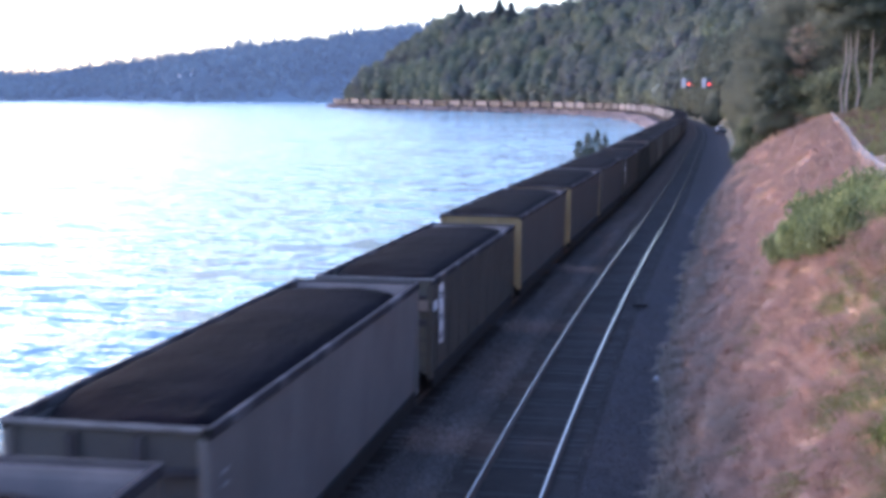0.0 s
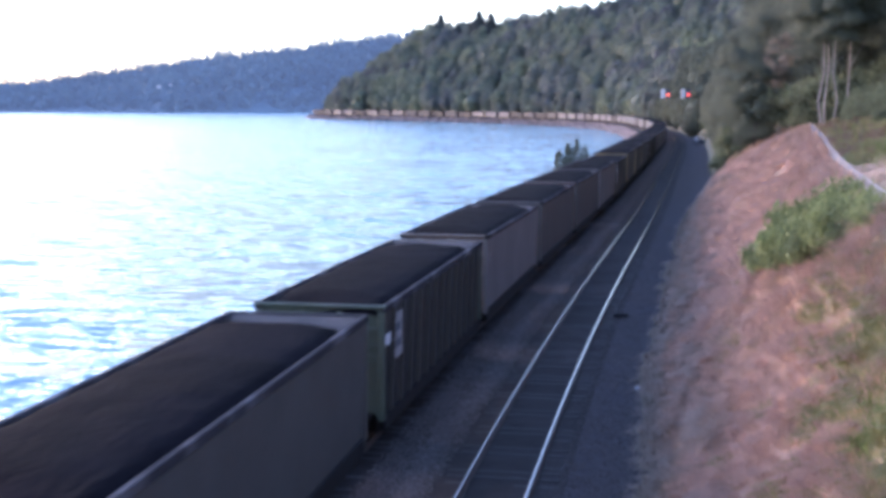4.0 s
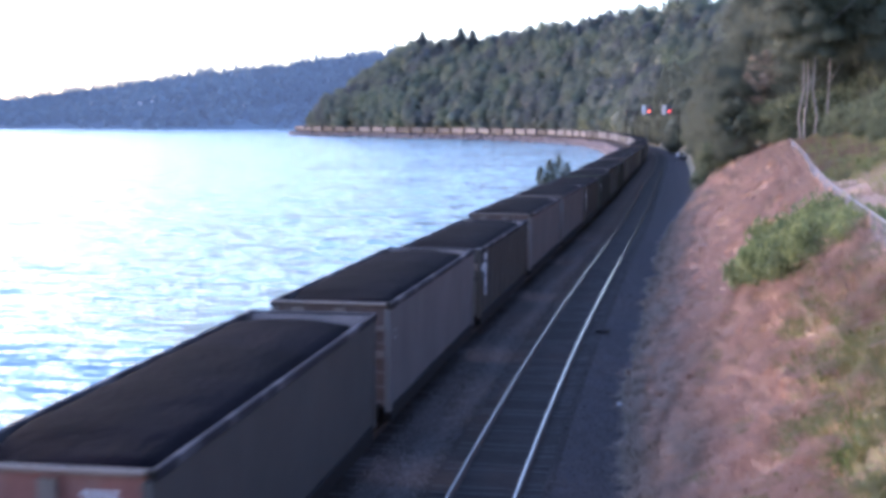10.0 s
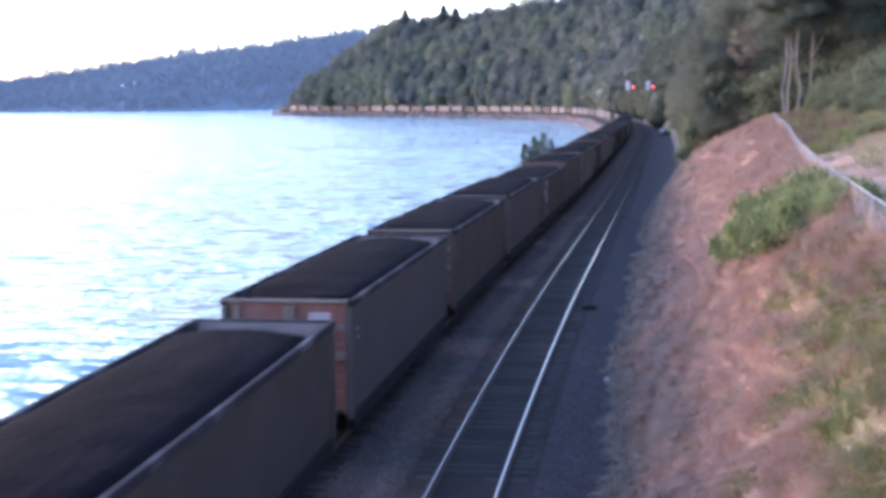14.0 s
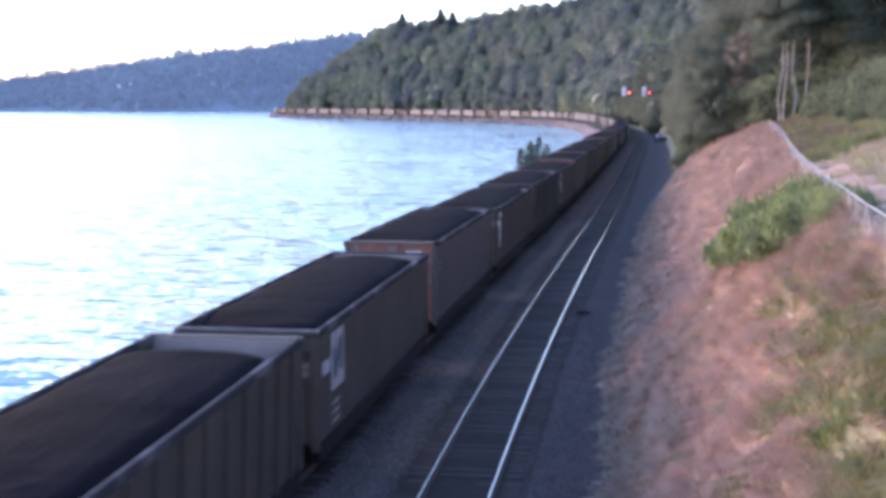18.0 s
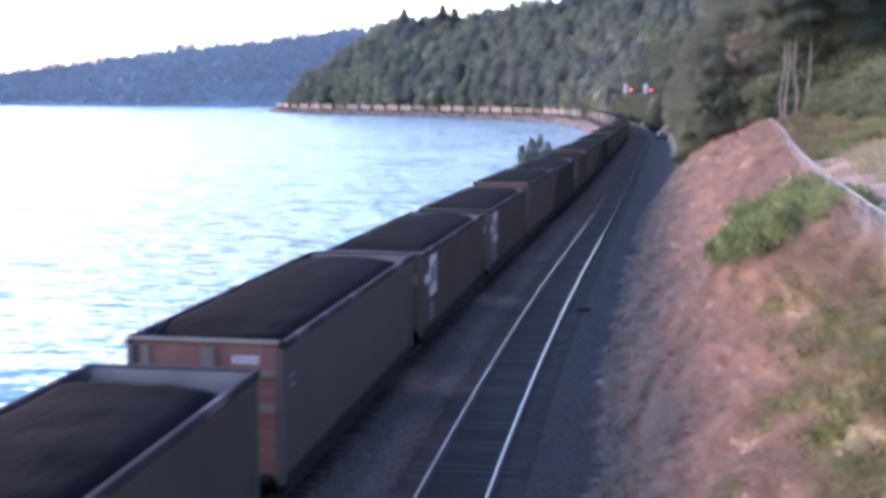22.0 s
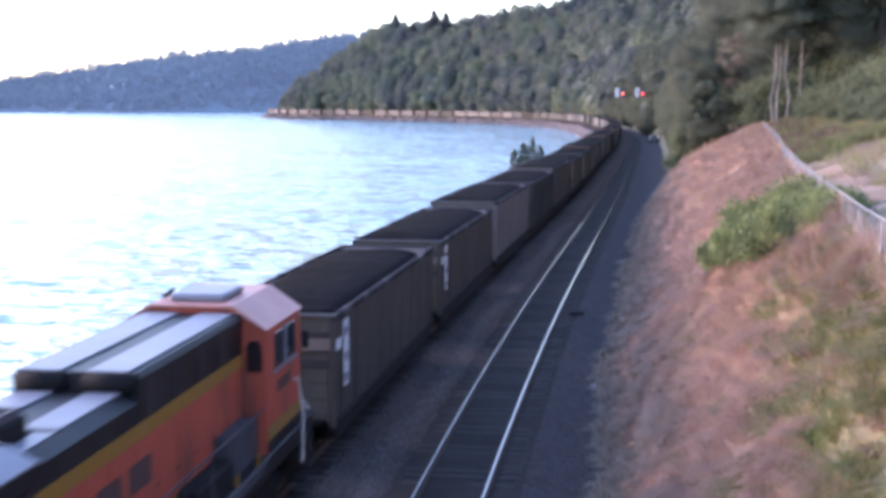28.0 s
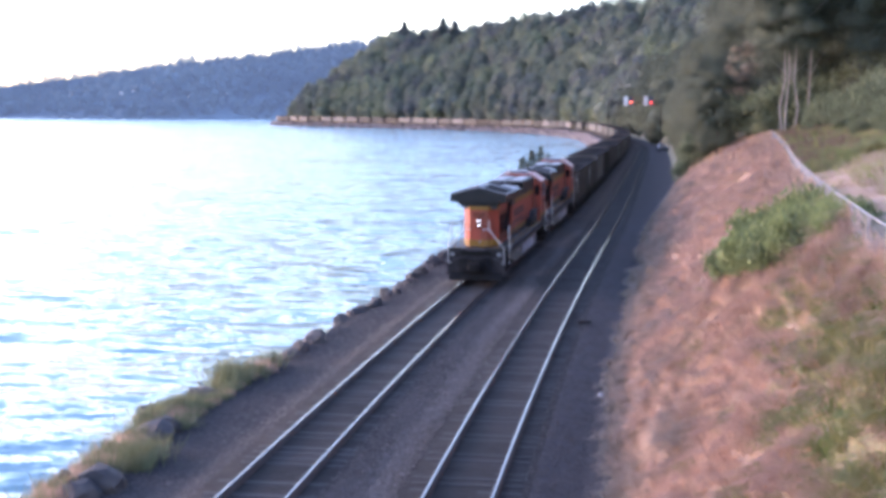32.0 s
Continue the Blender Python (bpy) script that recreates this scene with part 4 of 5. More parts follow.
def locomotive():
    """Six-axle diesel, 22.3 m over couplers, cab towards +y, radiator wings towards -y."""
    l = tagged(new("locomotive"), "orange and black diesel freight locomotive with a yellow stripe", "locomotive", "pusher locomotives")
    part("frame", soft_box(-1.5, 1.5, -9.75, 10.1, 1.3, 1.7, 0.03, 1), M["black"], l)
    # radiator end of the hood: narrow, with long chamfers to the rear
    rear = [(-0.86, -8.3), (-0.46, -9.2), (0.46, -9.2), (0.86, -8.3), (0.86, -4.2), (-0.86, -4.2)]
    part("rear_hood", prism(rear, 1.7, 3.95, "z"), M["orange"], l, "orange radiator end of the hood")
    band = [(-0.875, -8.29), (-0.47, -9.225), (0.47, -9.225), (0.875, -8.29), (0.875, -8.1), (-0.875, -8.1)]
    part("rear_band", prism(band, 1.71, 2.02, "z"), M["yellow"], l, "yellow band round the hood's rear")
    part("rear_top_band", prism(band, 3.5, 3.76, "z"), M["yellow"], l)
    lamp_box = part("headlight_housing", soft_box(-0.13, 0.13, -9.3, -9.19, 2.62, 3.12, 0.03, 1), M["black"], l)
    for z in (2.76, 2.98):
        part("headlight", cylinder(bmesh.new(), (0, -9.33, z), (0, -9.29, z), 0.038, n=14), M["headlight"], lamp_box, "lit white headlight")
    part("rear_door", boxes((-0.36, 0.36, -9.232, -9.2, 2.05, 3.42)), M["orange"], l)
    for sx in (-1, 1):
        part("hood_seam", boxes((sx * 0.44 - 0.015, sx * 0.44 + 0.015, -9.225, -9.2, 2.05, 3.5)), M["dark_orange"], l)
    part("rear_hatch", boxes((-0.3, 0.3, -9.24, -9.2, 3.16, 3.4)), M["dark_orange"], l)
    part("door_lamp", cylinder(bmesh.new(), (0.05, -9.26, 1.95), (0.05, -9.22, 1.95), 0.06, n=10), M["tank"], l)
    for sx in (-1, 1):
        for y0, y1 in ((-8.1, -7.2), (-7.15, -6.25), (-6.2, -5.15)):
            # The cowl's shadow is painted into the door colour.
            d = part("radiator_door", boxes((*sorted((sx * 0.86, sx * 0.885)), y0, y1, 1.85, 3.35)), M["dark_orange"], l, "sooty orange radiator door")
            for k in range(3):
                yy = y0 + 0.12 + k * (y1 - y0 - 0.2) / 3
                part("louvre", boxes((*sorted((sx * 0.885, sx * 0.9)), yy, yy + 0.17, 2.25, 3.15)), M["grille"], d)
        part("air_intake", boxes((*sorted((sx * 0.86, sx * 0.9)), -5.05, -4.25, 1.8, 3.6)), M["grille"], l, "dark intake screen")
        part("number_board", boxes((sx * 0.7 - 0.14, sx * 0.7 + 0.14, -9.0, -8.6, 3.55, 3.72)), M["ink"], l)
    # engine hood
    part("hood", boxes((-0.97, 0.97, -4.2, 6.5, 1.7, 3.45)), M["orange"], l, "orange long hood")
    part("hood_top", prism([(-0.968, 3.46), (0.968, 3.46), (0.968, 3.98), (0.78, 4.13), (-0.78, 4.13), (-0.968, 3.98)], -4.2, 1.0), M["black"], l, "black upper hood")
    for sx in (-1, 1):
        part("hood_stripe", boxes((*sorted((sx * 0.95, sx * 0.982)), -2.6, 6.5, 3.42, 3.66)), M["yellow"], l, "yellow stripe along the hood")
        part("upper_panel", boxes((*sorted((sx * 0.95, sx * 0.98)), -4.2, -2.6, 3.3, 3.66)), M["black"], l)
        part("lower_hood", boxes((*sorted((sx * 0.95, sx * 0.976)), -4.19, 6.5, 1.71, 1.9)), M["black"], l, "black lower edge of the hood")
        part("side_stripe", boxes((*sorted((sx * 0.95, sx * 0.981)), -4.19, 4.0, 1.9, 2.1)), M["yellow"], l, "yellow stripe low on the hood")
        for k in range(9):
            y = -4.0 + k * 0.98
            part("hood_door", boxes((*sorted((sx * 0.97, sx * 0.986)), y - 0.12, y + 0.82, 2.14, 3.38)), M["orange"], l)
            part("door_latch", boxes((*sorted((sx * 0.986, sx * 1.0)), y + 0.72, y + 0.78, 2.5, 2.58)), M["black"], l)
        # company lettering stands as plain bars
        for k in range(4):
            y0 = -3.2 + k * 1.22
            part("lettering_bar", boxes((*sorted((sx * 0.986, sx * 0.992)), y0, y0 + 0.95, 2.68, 3.12)), M["letter"], l)
        part("lettering_underline", boxes((*sorted((sx * 0.986, sx * 0.992)), -3.4, 0.9, 2.4, 2.5)), M["letter"], l)
        part("equipment_box", soft_box(*sorted((sx * 0.985, sx * 1.36)), 2.5, 4.5, 1.7, 2.16, 0.04, 1), M["under"], l, "black box on the walkway")
        part("battery_box", soft_box(*sorted((sx * 0.985, sx * 1.3)), 4.55, 6.2, 1.7, 2.5, 0.03, 1), M["sooty"], l, "soot-stained box behind the cab")
        part("air_reservoir", cylinder(bmesh.new(), (sx * 1.12, -4.7, 1.05), (sx * 1.12, -3.0, 1.05), 0.2, n=12), M["tank"], l, smooth=True)
    # radiator wings: a shallow gable, and a lower cowl before it
    part("cowl_neck", prism([(-0.9, 3.7), (0.9, 3.7), (1.15, 3.92), (-1.15, 3.92)], -9.25, -5.3), M["black"], l)
    gable = [(-1.37, 3.91), (1.37, 3.91), (1.4, 4.27), (0.0, 4.62), (-1.4, 4.27)]
    rad = part("radiator_cowl", prism(gable, -9.5, -5.3), M["black"], l, "wide black radiator cowl")
    for sx in (-1, 1):
        tilt = pose(0, 0, 4.624, 0, math.degrees(math.atan2(0.35, 1.4)) * sx, 0)
        for name, b, mat in (("radiator_screen", (0.12, 1.35, -9.32, -6.52, 0.0, 0.02), "grille"), ("screen_frame", (0.05, 1.42, -9.4, -9.32, 0.0, 0.05), "roof"), ("screen_frame", (0.05, 1.42, -6.52, -6.46, 0.0, 0.05), "roof"),
                             ("screen_frame", (1.35, 1.42, -9.32, -6.52, 0.0, 0.05), "roof"), ("screen_frame", (0.04, 0.12, -9.32, -6.52, 0.0, 0.05), "roof"), ("screen_panel", (0.1, 1.36, -6.4, -5.35, 0.0, 0.03), "sooty")):
            x0, x1 = sorted((sx * b[0], sx * b[1]))
            bm = boxes((x0, x1, *b[2:]))
            bm.transform(tilt)
            part(name, bm, M[mat], rad)
    low = [(-0.96, 3.68), (0.96, 3.68), (1.26, 3.98), (1.26, 4.2), (0.82, 4.4), (-0.82, 4.4), (-1.26, 4.2), (-1.26, 3.98)]
    cowl = part("front_cowl", prism(low, -5.3, -3.05), M["black"], l)
    for sx in (-1, 1):
        part("slope_panel", prism([(sx * 0.86, 4.392), (sx * 0.86, 4.42), (sx * 1.27, 4.235), (sx * 1.27, 4.2)], -5.2, -3.1), M["roof"], cowl, "pale sloping panel")
        part("roof_panel", boxes((*sorted((sx * 0.3, sx * 0.8)), -4.6, -3.1, 4.4, 4.43)), M["roof"], cowl, "pale dusty roof panel")
        part("roof_panel", soft_box(*sorted((sx * 0.25, sx * 0.78)), -1.4, 0.75, 4.13, 4.17, 0.015, 1), M["roof"], l, "pale dusty roof panel")
        part("roof_panel", soft_box(*sorted((sx * 0.5, sx * 0.78)), -3.0, -1.5, 4.13, 4.16, 0.01, 1), M["roof"], l, "pale dusty roof panel")
    part("cowl_hatch", soft_box(-0.28, 0.28, -5.2, -3.3, 4.4, 4.5, 0.02, 1), M["grille"], cowl)
    stack = part("exhaust_stack", soft_box(-0.46, 0.46, -2.8, -1.6, 4.1, 4.42, 0.05, 2), M["under"], l)
    part("stack_rim", boxes((-0.4, 0.4, -2.7, -2.6, 4.42, 4.52), (-0.4, 0.4, -1.8, -1.7, 4.42, 4.52), (-0.4, -0.32, -2.6, -1.8, 4.42, 4.52), (0.32, 0.4, -2.6, -1.8, 4.42, 4.52)), M["sooty"], stack)
    # brake grid housing as tall as the cab
    house = part("brake_grid_housing", prism([(-0.968, 3.66), (0.968, 3.66), (0.99, 4.32), (0.93, 4.41), (-0.93, 4.41), (-0.99, 4.32)], 1.0, 6.48), M["black"], l, "tall black equipment housing behind the cab")
    for sx in (-1, 1):
        part("roof_panel", soft_box(*sorted((sx * 0.2, sx * 0.84)), 0.95, 6.35, 4.41, 4.45, 0.015, 1), M["roof"], house, "pale dusty roof panel")
        part("grid_end", cylinder(bmesh.new(), (sx * 0.15, 0.95, 4.26), (sx * 0.9, 0.95, 4.26), 0.14, n=12), M["under"], house, smooth=True)
        for y in (1.4, 2.7, 4.0, 5.2):
            part("side_seam", boxes((*sorted((sx * 0.96, sx * 0.995)), y, y + 0.05, 3.72, 4.28)), M["sooty"], house)
    # cab with a faceted roof
    cab = part("cab", prism([(-1.44, 1.7), (1.44, 1.7), (1.44, 4.12), (0.8, 4.52), (-0.8, 4.52), (-1.44, 4.12)], 6.5, 9.2), M["orange"], l, "orange cab with a faceted roof")
    part("cab_roof", prism([(-1.48, 4.12), (-1.44, 4.12), (-0.79, 4.53), (0.79, 4.53), (1.44, 4.12), (1.48, 4.12), (0.81, 4.58), (-0.81, 4.58)], 6.42, 9.3), M["cab_roof"], cab, "sun-faded orange roof sheets")
    part("air_conditioner", soft_box(-0.55, 0.55, 6.8, 8.2, 4.57, 4.73, 0.07, 2), M["roof"], cab, "pale grey roof air conditioner")
    part("roof_horn", tube([(-0.7, 7.0, 4.65), (-0.7, 7.5, 4.7)], 0.05), M["under"], cab)
    for sx in (-1, 1):
        for y0, y1 in ((7.1, 7.85), (8.0, 8.8)):
            part("side_window", soft_box(*sorted((sx * 1.43, sx * 1.452)), y0, y1, 3.25, 3.95, 0.01, 1), M["glass"], cab)
        part("window_frame", boxes((*sorted((sx * 1.44, sx * 1.47)), 7.85, 8.0, 3.2, 4.0), (*sorted((sx * 1.44, sx * 1.47)), 7.05, 8.85, 3.17, 3.24)), M["roof"], cab)
        arch = [(sx * 1.06, 3.3), (sx * 1.36, 3.3), (sx * 1.36, 3.78), (sx * 1.3, 3.9), (sx * 1.12, 3.9), (sx * 1.06, 3.78)]
        part("rear_window", prism(arch, 6.485, 6.505), M["glass"], cab, "dark arched rear cab window")
        part("windscreen", boxes((*sorted((sx * 0.12, sx * 1.3)), 9.195, 9.212, 3.25, 3.95)), M["glass"], cab)
        part("cab_marking", boxes((*sorted((sx * 1.44, sx * 1.448)), 7.3, 8.3, 2.75, 2.98)), M["letter"], cab)
        part("lower_cab", boxes((*sorted((sx * 1.44, sx * 1.452)), 6.51, 9.19, 1.71, 1.95)), M["black"], cab)
        part("side_stripe", boxes((*sorted((sx * 1.44, sx * 1.455)), 6.51, 9.19, 1.95, 2.2)), M["yellow"], cab)
        part("mirror", soft_box(*sorted((sx * 1.56, sx * 1.72)), 8.8, 8.84, 3.35, 3.7, 0.01, 1), M["under"], cab)
    part("nose", prism([(-0.98, 1.7), (0.98, 1.7), (0.98, 2.9), (0.8, 3.15), (-0.8, 3.15), (-0.98, 2.9)], 9.2, 10.05), M["orange"], l, "short orange nose")
    part("nose_stripe", boxes((-0.99, 0.99, 9.22, 10.06, 1.95, 2.2)), M["yellow"], l)
    # under the frame
    tank = part("fuel_tank", prism([(-1.4, 1.3), (-1.4, 0.62), (-1.1, 0.32), (1.1, 0.32), (1.4, 0.62), (1.4, 1.3)], -2.7, 4.4), M["tank"], l, "pale grey fuel tank")
    for sx in (-1, 1):
        for y0, y1 in ((-2.3, -0.6), (-0.3, 1.2), (1.6, 2.6)):
            part("tank_marking", boxes((*sorted((sx * 1.4, sx * 1.41)), y0, y1, 0.72, 1.12)), M["white"] if y0 > 1 else M["dusty_blue"], tank)
        part("sill", boxes((*sorted((sx * 1.5, sx * 1.515)), -8.0, 6.2, 1.5, 1.68)), M["sooty"], l, "dusty walkway sill")
    for y in (-6.5, 7.3):
        truck_side(l, y, 3, 0.53)
    # platforms, pilots, steps, couplers, rails
    for sy in (-1, 1):
        e = 10.1 if sy < 0 else 10.3
        part("platform", soft_box(-1.48, 1.48, *sorted((sy * 9.1, sy * e)), 1.58, 1.71, 0.02, 1), M["black"], l)
        part("pilot", prism([(-0.95, 0.18), (0.95, 0.18), (1.42, 0.42), (1.42, 1.58), (-1.42, 1.58), (-1.42, 0.42)], *sorted((sy * (e - 0.15), sy * (e + 0.02)))), M["pilot"], l, "dusty black pilot plate")
        part("plough", prism([(sy * e, 0.55), (sy * (e + 0.3), 0.2), (sy * (e + 0.2), 0.14), (sy * (e - 0.1), 0.18)], -1.3, 1.3, "x"), M["under"], l)
        coupler = part("coupler", soft_box(-0.14, 0.14, *sorted((sy * e, sy * 11.05)), 0.72, 1.0, 0.04, 1), M["under"], l)
        part("knuckle", soft_box(-0.24, 0.24, *sorted((sy * 10.75, sy * 11.12)), 0.66, 1.06, 0.06, 2), M["under"], coupler)
        part("draft_box", soft_box(-0.42, 0.42, *sorted((sy * e, sy * (e + 0.28))), 0.58, 1.15, 0.03, 1), M["under"], l)
        part("lift_lever", tube([(-1.3, sy * (e + 0.1), 1.1), (-0.5, sy * (e + 0.14), 1.32), (0.0, sy * (e + 0.2), 1.22), (0.5, sy * (e + 0.14), 1.32), (1.3, sy * (e + 0.1), 1.1)], 0.018), M["sooty"], l)
        part("anticlimber", soft_box(-0.75, 0.75, *sorted((sy * (e - 0.02), sy * (e + 0.16))), 1.4, 1.6, 0.03, 1), M["under"], l)
        part("drop_step", boxes((-0.45, 0.45, *sorted((sy * (e + 0.05), sy * (e + 0.26))), 1.62, 1.67)), M["sooty"], l)
        for sx in (-1, 1):
            lamp = part("ditch_light", cylinder(bmesh.new(), (sx * 1.15, sy * e, 1.42), (sx * 1.15, sy * (e + 0.12), 1.42), 0.13, n=12), M["under"], l)
            part("lens", cylinder(bmesh.new(), (sx * 1.15, sy * (e + 0.12), 1.42), (sx * 1.15, sy * (e + 0.13), 1.42), 0.1, n=12), M["tank"], lamp)
            for z in (0.38, 0.8, 1.2):
                part("step", boxes((*sorted((sx * 1.08, sx * 1.5)), *sorted((sy * 9.15, sy * (e - 0.16))), z, z + 0.05)), M["under"], l)
            for x in (0.4, 0.58, 0.74):
                part("hose", tube([(sx * x, sy * (e + 0.05), 1.2), (sx * (x + 0.05), sy * (e + 0.2), 0.85), (sx * (x - 0.04), sy * (e + 0.17), 0.5)], 0.03), M["under"], l)
            part("step_handrail", tube([(sx * 1.5, sy * 9.1, 0.85), (sx * 1.53, sy * 9.1, 1.75), (sx * 1.46, sy * 9.08, 2.45), (sx * 1.46, sy * 8.95, 2.68), (sx * 1.42, sy * 8.6, 2.72)], 0.025), M["handrail"], l, "pale bent handrail beside the steps")
            part("end_handrail", tube([(sx * 0.62, sy * e, 3.05), (sx * 0.62, sy * e, 2.62), (sx * 1.36, sy * e, 1.72), (sx * 1.4, sy * (e + 0.02), 1.05), (sx * 1.28, sy * (e + 0.04), 0.95)], 0.025), M["handrail"], l, "pale angled end handrail")
            part("end_rail_bar", tube([(sx * 0.62, sy * e, 2.62), (sx * 0.3, sy * e, 2.62)], 0.02), M["handrail"], l)
            for x in (0.3, 0.75, 1.05):
                part("end_stanchion", tube([(sx * x, sy * (e - 0.05), 1.7), (sx * x, sy * (e - 0.05), 2.2)], 0.018), M["yellow"], l)
    for sx in (-1, 1):
        part("walkway_rail", tube([(sx * 1.45, y, 2.66) for y in (-8.6, -4.0, 1.2, 6.2)], 0.02), M["sooty"], l)
        for k in range(11):
            y = -8.4 + k * 1.42
            post = part("stanchion", tube([(sx * 1.45, y, 1.7), (sx * 1.45, y, 2.66)], 0.018), M["sooty"], l)
            part("post_foot", boxes((sx * 1.45 - 0.025, sx * 1.45 + 0.025, y - 0.03, y + 0.03, 1.7, 1.92)), M["yellow"], post, "yellow post foot")
    return l


def make_locos():
    a = locomotive()
    b = copy_thing(a, Matrix.Identity(4))
    front = LAST_REAR - 0.55
    TRAIN.append((a, front - LOCO / 2))
    TRAIN.append((b, front - LOCO * 1.5))


# ---- bank, shore and far side ----
def riprap():
    rng = random.Random(21)
    shapes = []
    for k in range(6):
        bm = bmesh.new()
        bmesh.ops.create_icosphere(bm, subdivisions=2, radius=0.5)
        for v in bm.verts:
            d = 1 + 0.5 * noise.noise(v.co * 2.1 + Vector((k * 9, 0, 0))) + 0.15 * noise.noise(v.co * 6 + Vector((k * 9, 4, 0)))
            v.co = Vector((v.co.x * d * rng.uniform(0.95, 1.05), v.co.y * d, v.co.z * d * 0.8))
        shapes.append(mesh_of("boulder", bm, M["rock"]))
    for k in range(290):
        s = 20 + 90 * rng.random() ** 1.1
        off = -rng.choice((8.5, 8.8, 9.1, 9.5, 9.9, 10.4)) - rng.uniform(-0.2, 0.25)
        size = (rng.uniform(0.45, 1.1) if off < -8.7 else rng.uniform(0.3, 0.7)) * (1.25 if rng.random() < 0.15 else 0.85)
        if s > 42 and off < -9.3:
            off += rng.uniform(0.3, 0.9)
        if s < 42 and rng.random() < 0.55:
            off, size = -rng.uniform(10.0, 11.2), size * 1.2
        if 26 < s < 43:
            off -= shore_wide(s) * 0.9
        o = new("boulder", rng.choice(shapes))
        p = place(s, off, 0.02 * size)
        o.matrix_basis = pose(*p, rng.uniform(0, 360), rng.uniform(0, 360), rng.uniform(0, 360)) @ Matrix.Diagonal((size, size, size, 1))
        tagged(o, "rough grey boulder of the shore embankment", "boulder", "boulders along the shore")
    for s, off, size in ((33.4, -9.2, 1.25), (34.3, -9.2, 0.95), (28.9, -8.7, 1.35), (28.0, -8.8, 1.0)):
        o = new("boulder", shapes[2])
        o.matrix_basis = pose(*place(s, off, 0.1), 10, 20, s * 40) @ Matrix.Diagonal((size, size, size * 0.7, 1))
        tagged(o, "dark flat boulder beside the ballast shoulder", "boulder", "boulders along the shore")
    nr = np.random.default_rng(4)
    pts = np.array([place(float(s), float(o), 0.1) for s, o in zip(nr.uniform(110, 1060, 2600), nr.uniform(-11, -8.4, 2600))])
    v0 = np.array([v.co[:] for v in shapes[0].vertices])
    f0 = np.array([p.vertices[:] for p in shapes[0].polygons])
    sc = nr.uniform(0.5, 1.5, len(pts))
    V = (v0[None] * sc[:, None, None] + pts[:, None]).reshape(-1, 3)
    F = (f0[None] + (np.arange(len(pts)) * len(v0))[:, None, None]).reshape(-1, 3)
    tagged(new("far_riprap", raw_mesh("far_riprap", V, F, M["pale_rock"])), "rough pale riprap rocks along the far shore", "rocks", kind="stuff")


def grass(name, mat, n, s_range, u_range, seed, height, label, keep=None, blades=5, wide=1.0):
    """Thin bent blades in tufts; u runs from the foot of the bank to its ridge, and on behind it."""
    rng = np.random.default_rng(seed)
    ss = s_range[0] + (s_range[1] - s_range[0]) * rng.random(n) ** 1.7
    uu = rng.uniform(*u_range, n)
    base, far, tall = [], [], []
    for s, u in zip(ss.tolist(), uu.tolist()):
        if keep and rng.random() > keep(s, u):
            continue
        f, r = float(foot(s)), float(ridge(s))
        base.append(place(s, f + u * (r - f), -0.04)[:])
        far.append(s)
        tall.append(0.85 + 0.6 * noise.noise((s * 0.36, u * 5.6, 1)) + 0.5 * noise.noise((s * 1.0, u * 16, 6)))
    p = np.repeat(np.array(base), blades, 0)
    s = np.repeat(np.array(far), blades)
    m = len(p)
    p[:, :2] += rng.normal(size=(m, 2)) * 0.11
    h = height * (rng.uniform(0.5, 1.2, m) * np.repeat(np.clip(tall, 0.3, 1.7), blades))[:, None]
    a = rng.uniform(0, 6.283, m)
    lean = np.stack([-0.45 + 0.45 * rng.normal(size=m), 0.45 * rng.normal(size=m), np.zeros(m)], 1) * h * 0.75
    w = np.stack([np.cos(a), np.sin(a), np.zeros(m)], 1) * (0.0045 + 0.00014 * s)[:, None] * wide
    tip = p + lean * 1.3 + np.array([0, 0, 0.7]) * h
    v = np.stack([p - w, p + w, tip], 1).reshape(-1, 3)
    f = np.arange(3 * m).reshape(m, 3)
    return tagged(new(name, raw_mesh(name, v, f, M[mat])), label, "grass", kind="stuff")


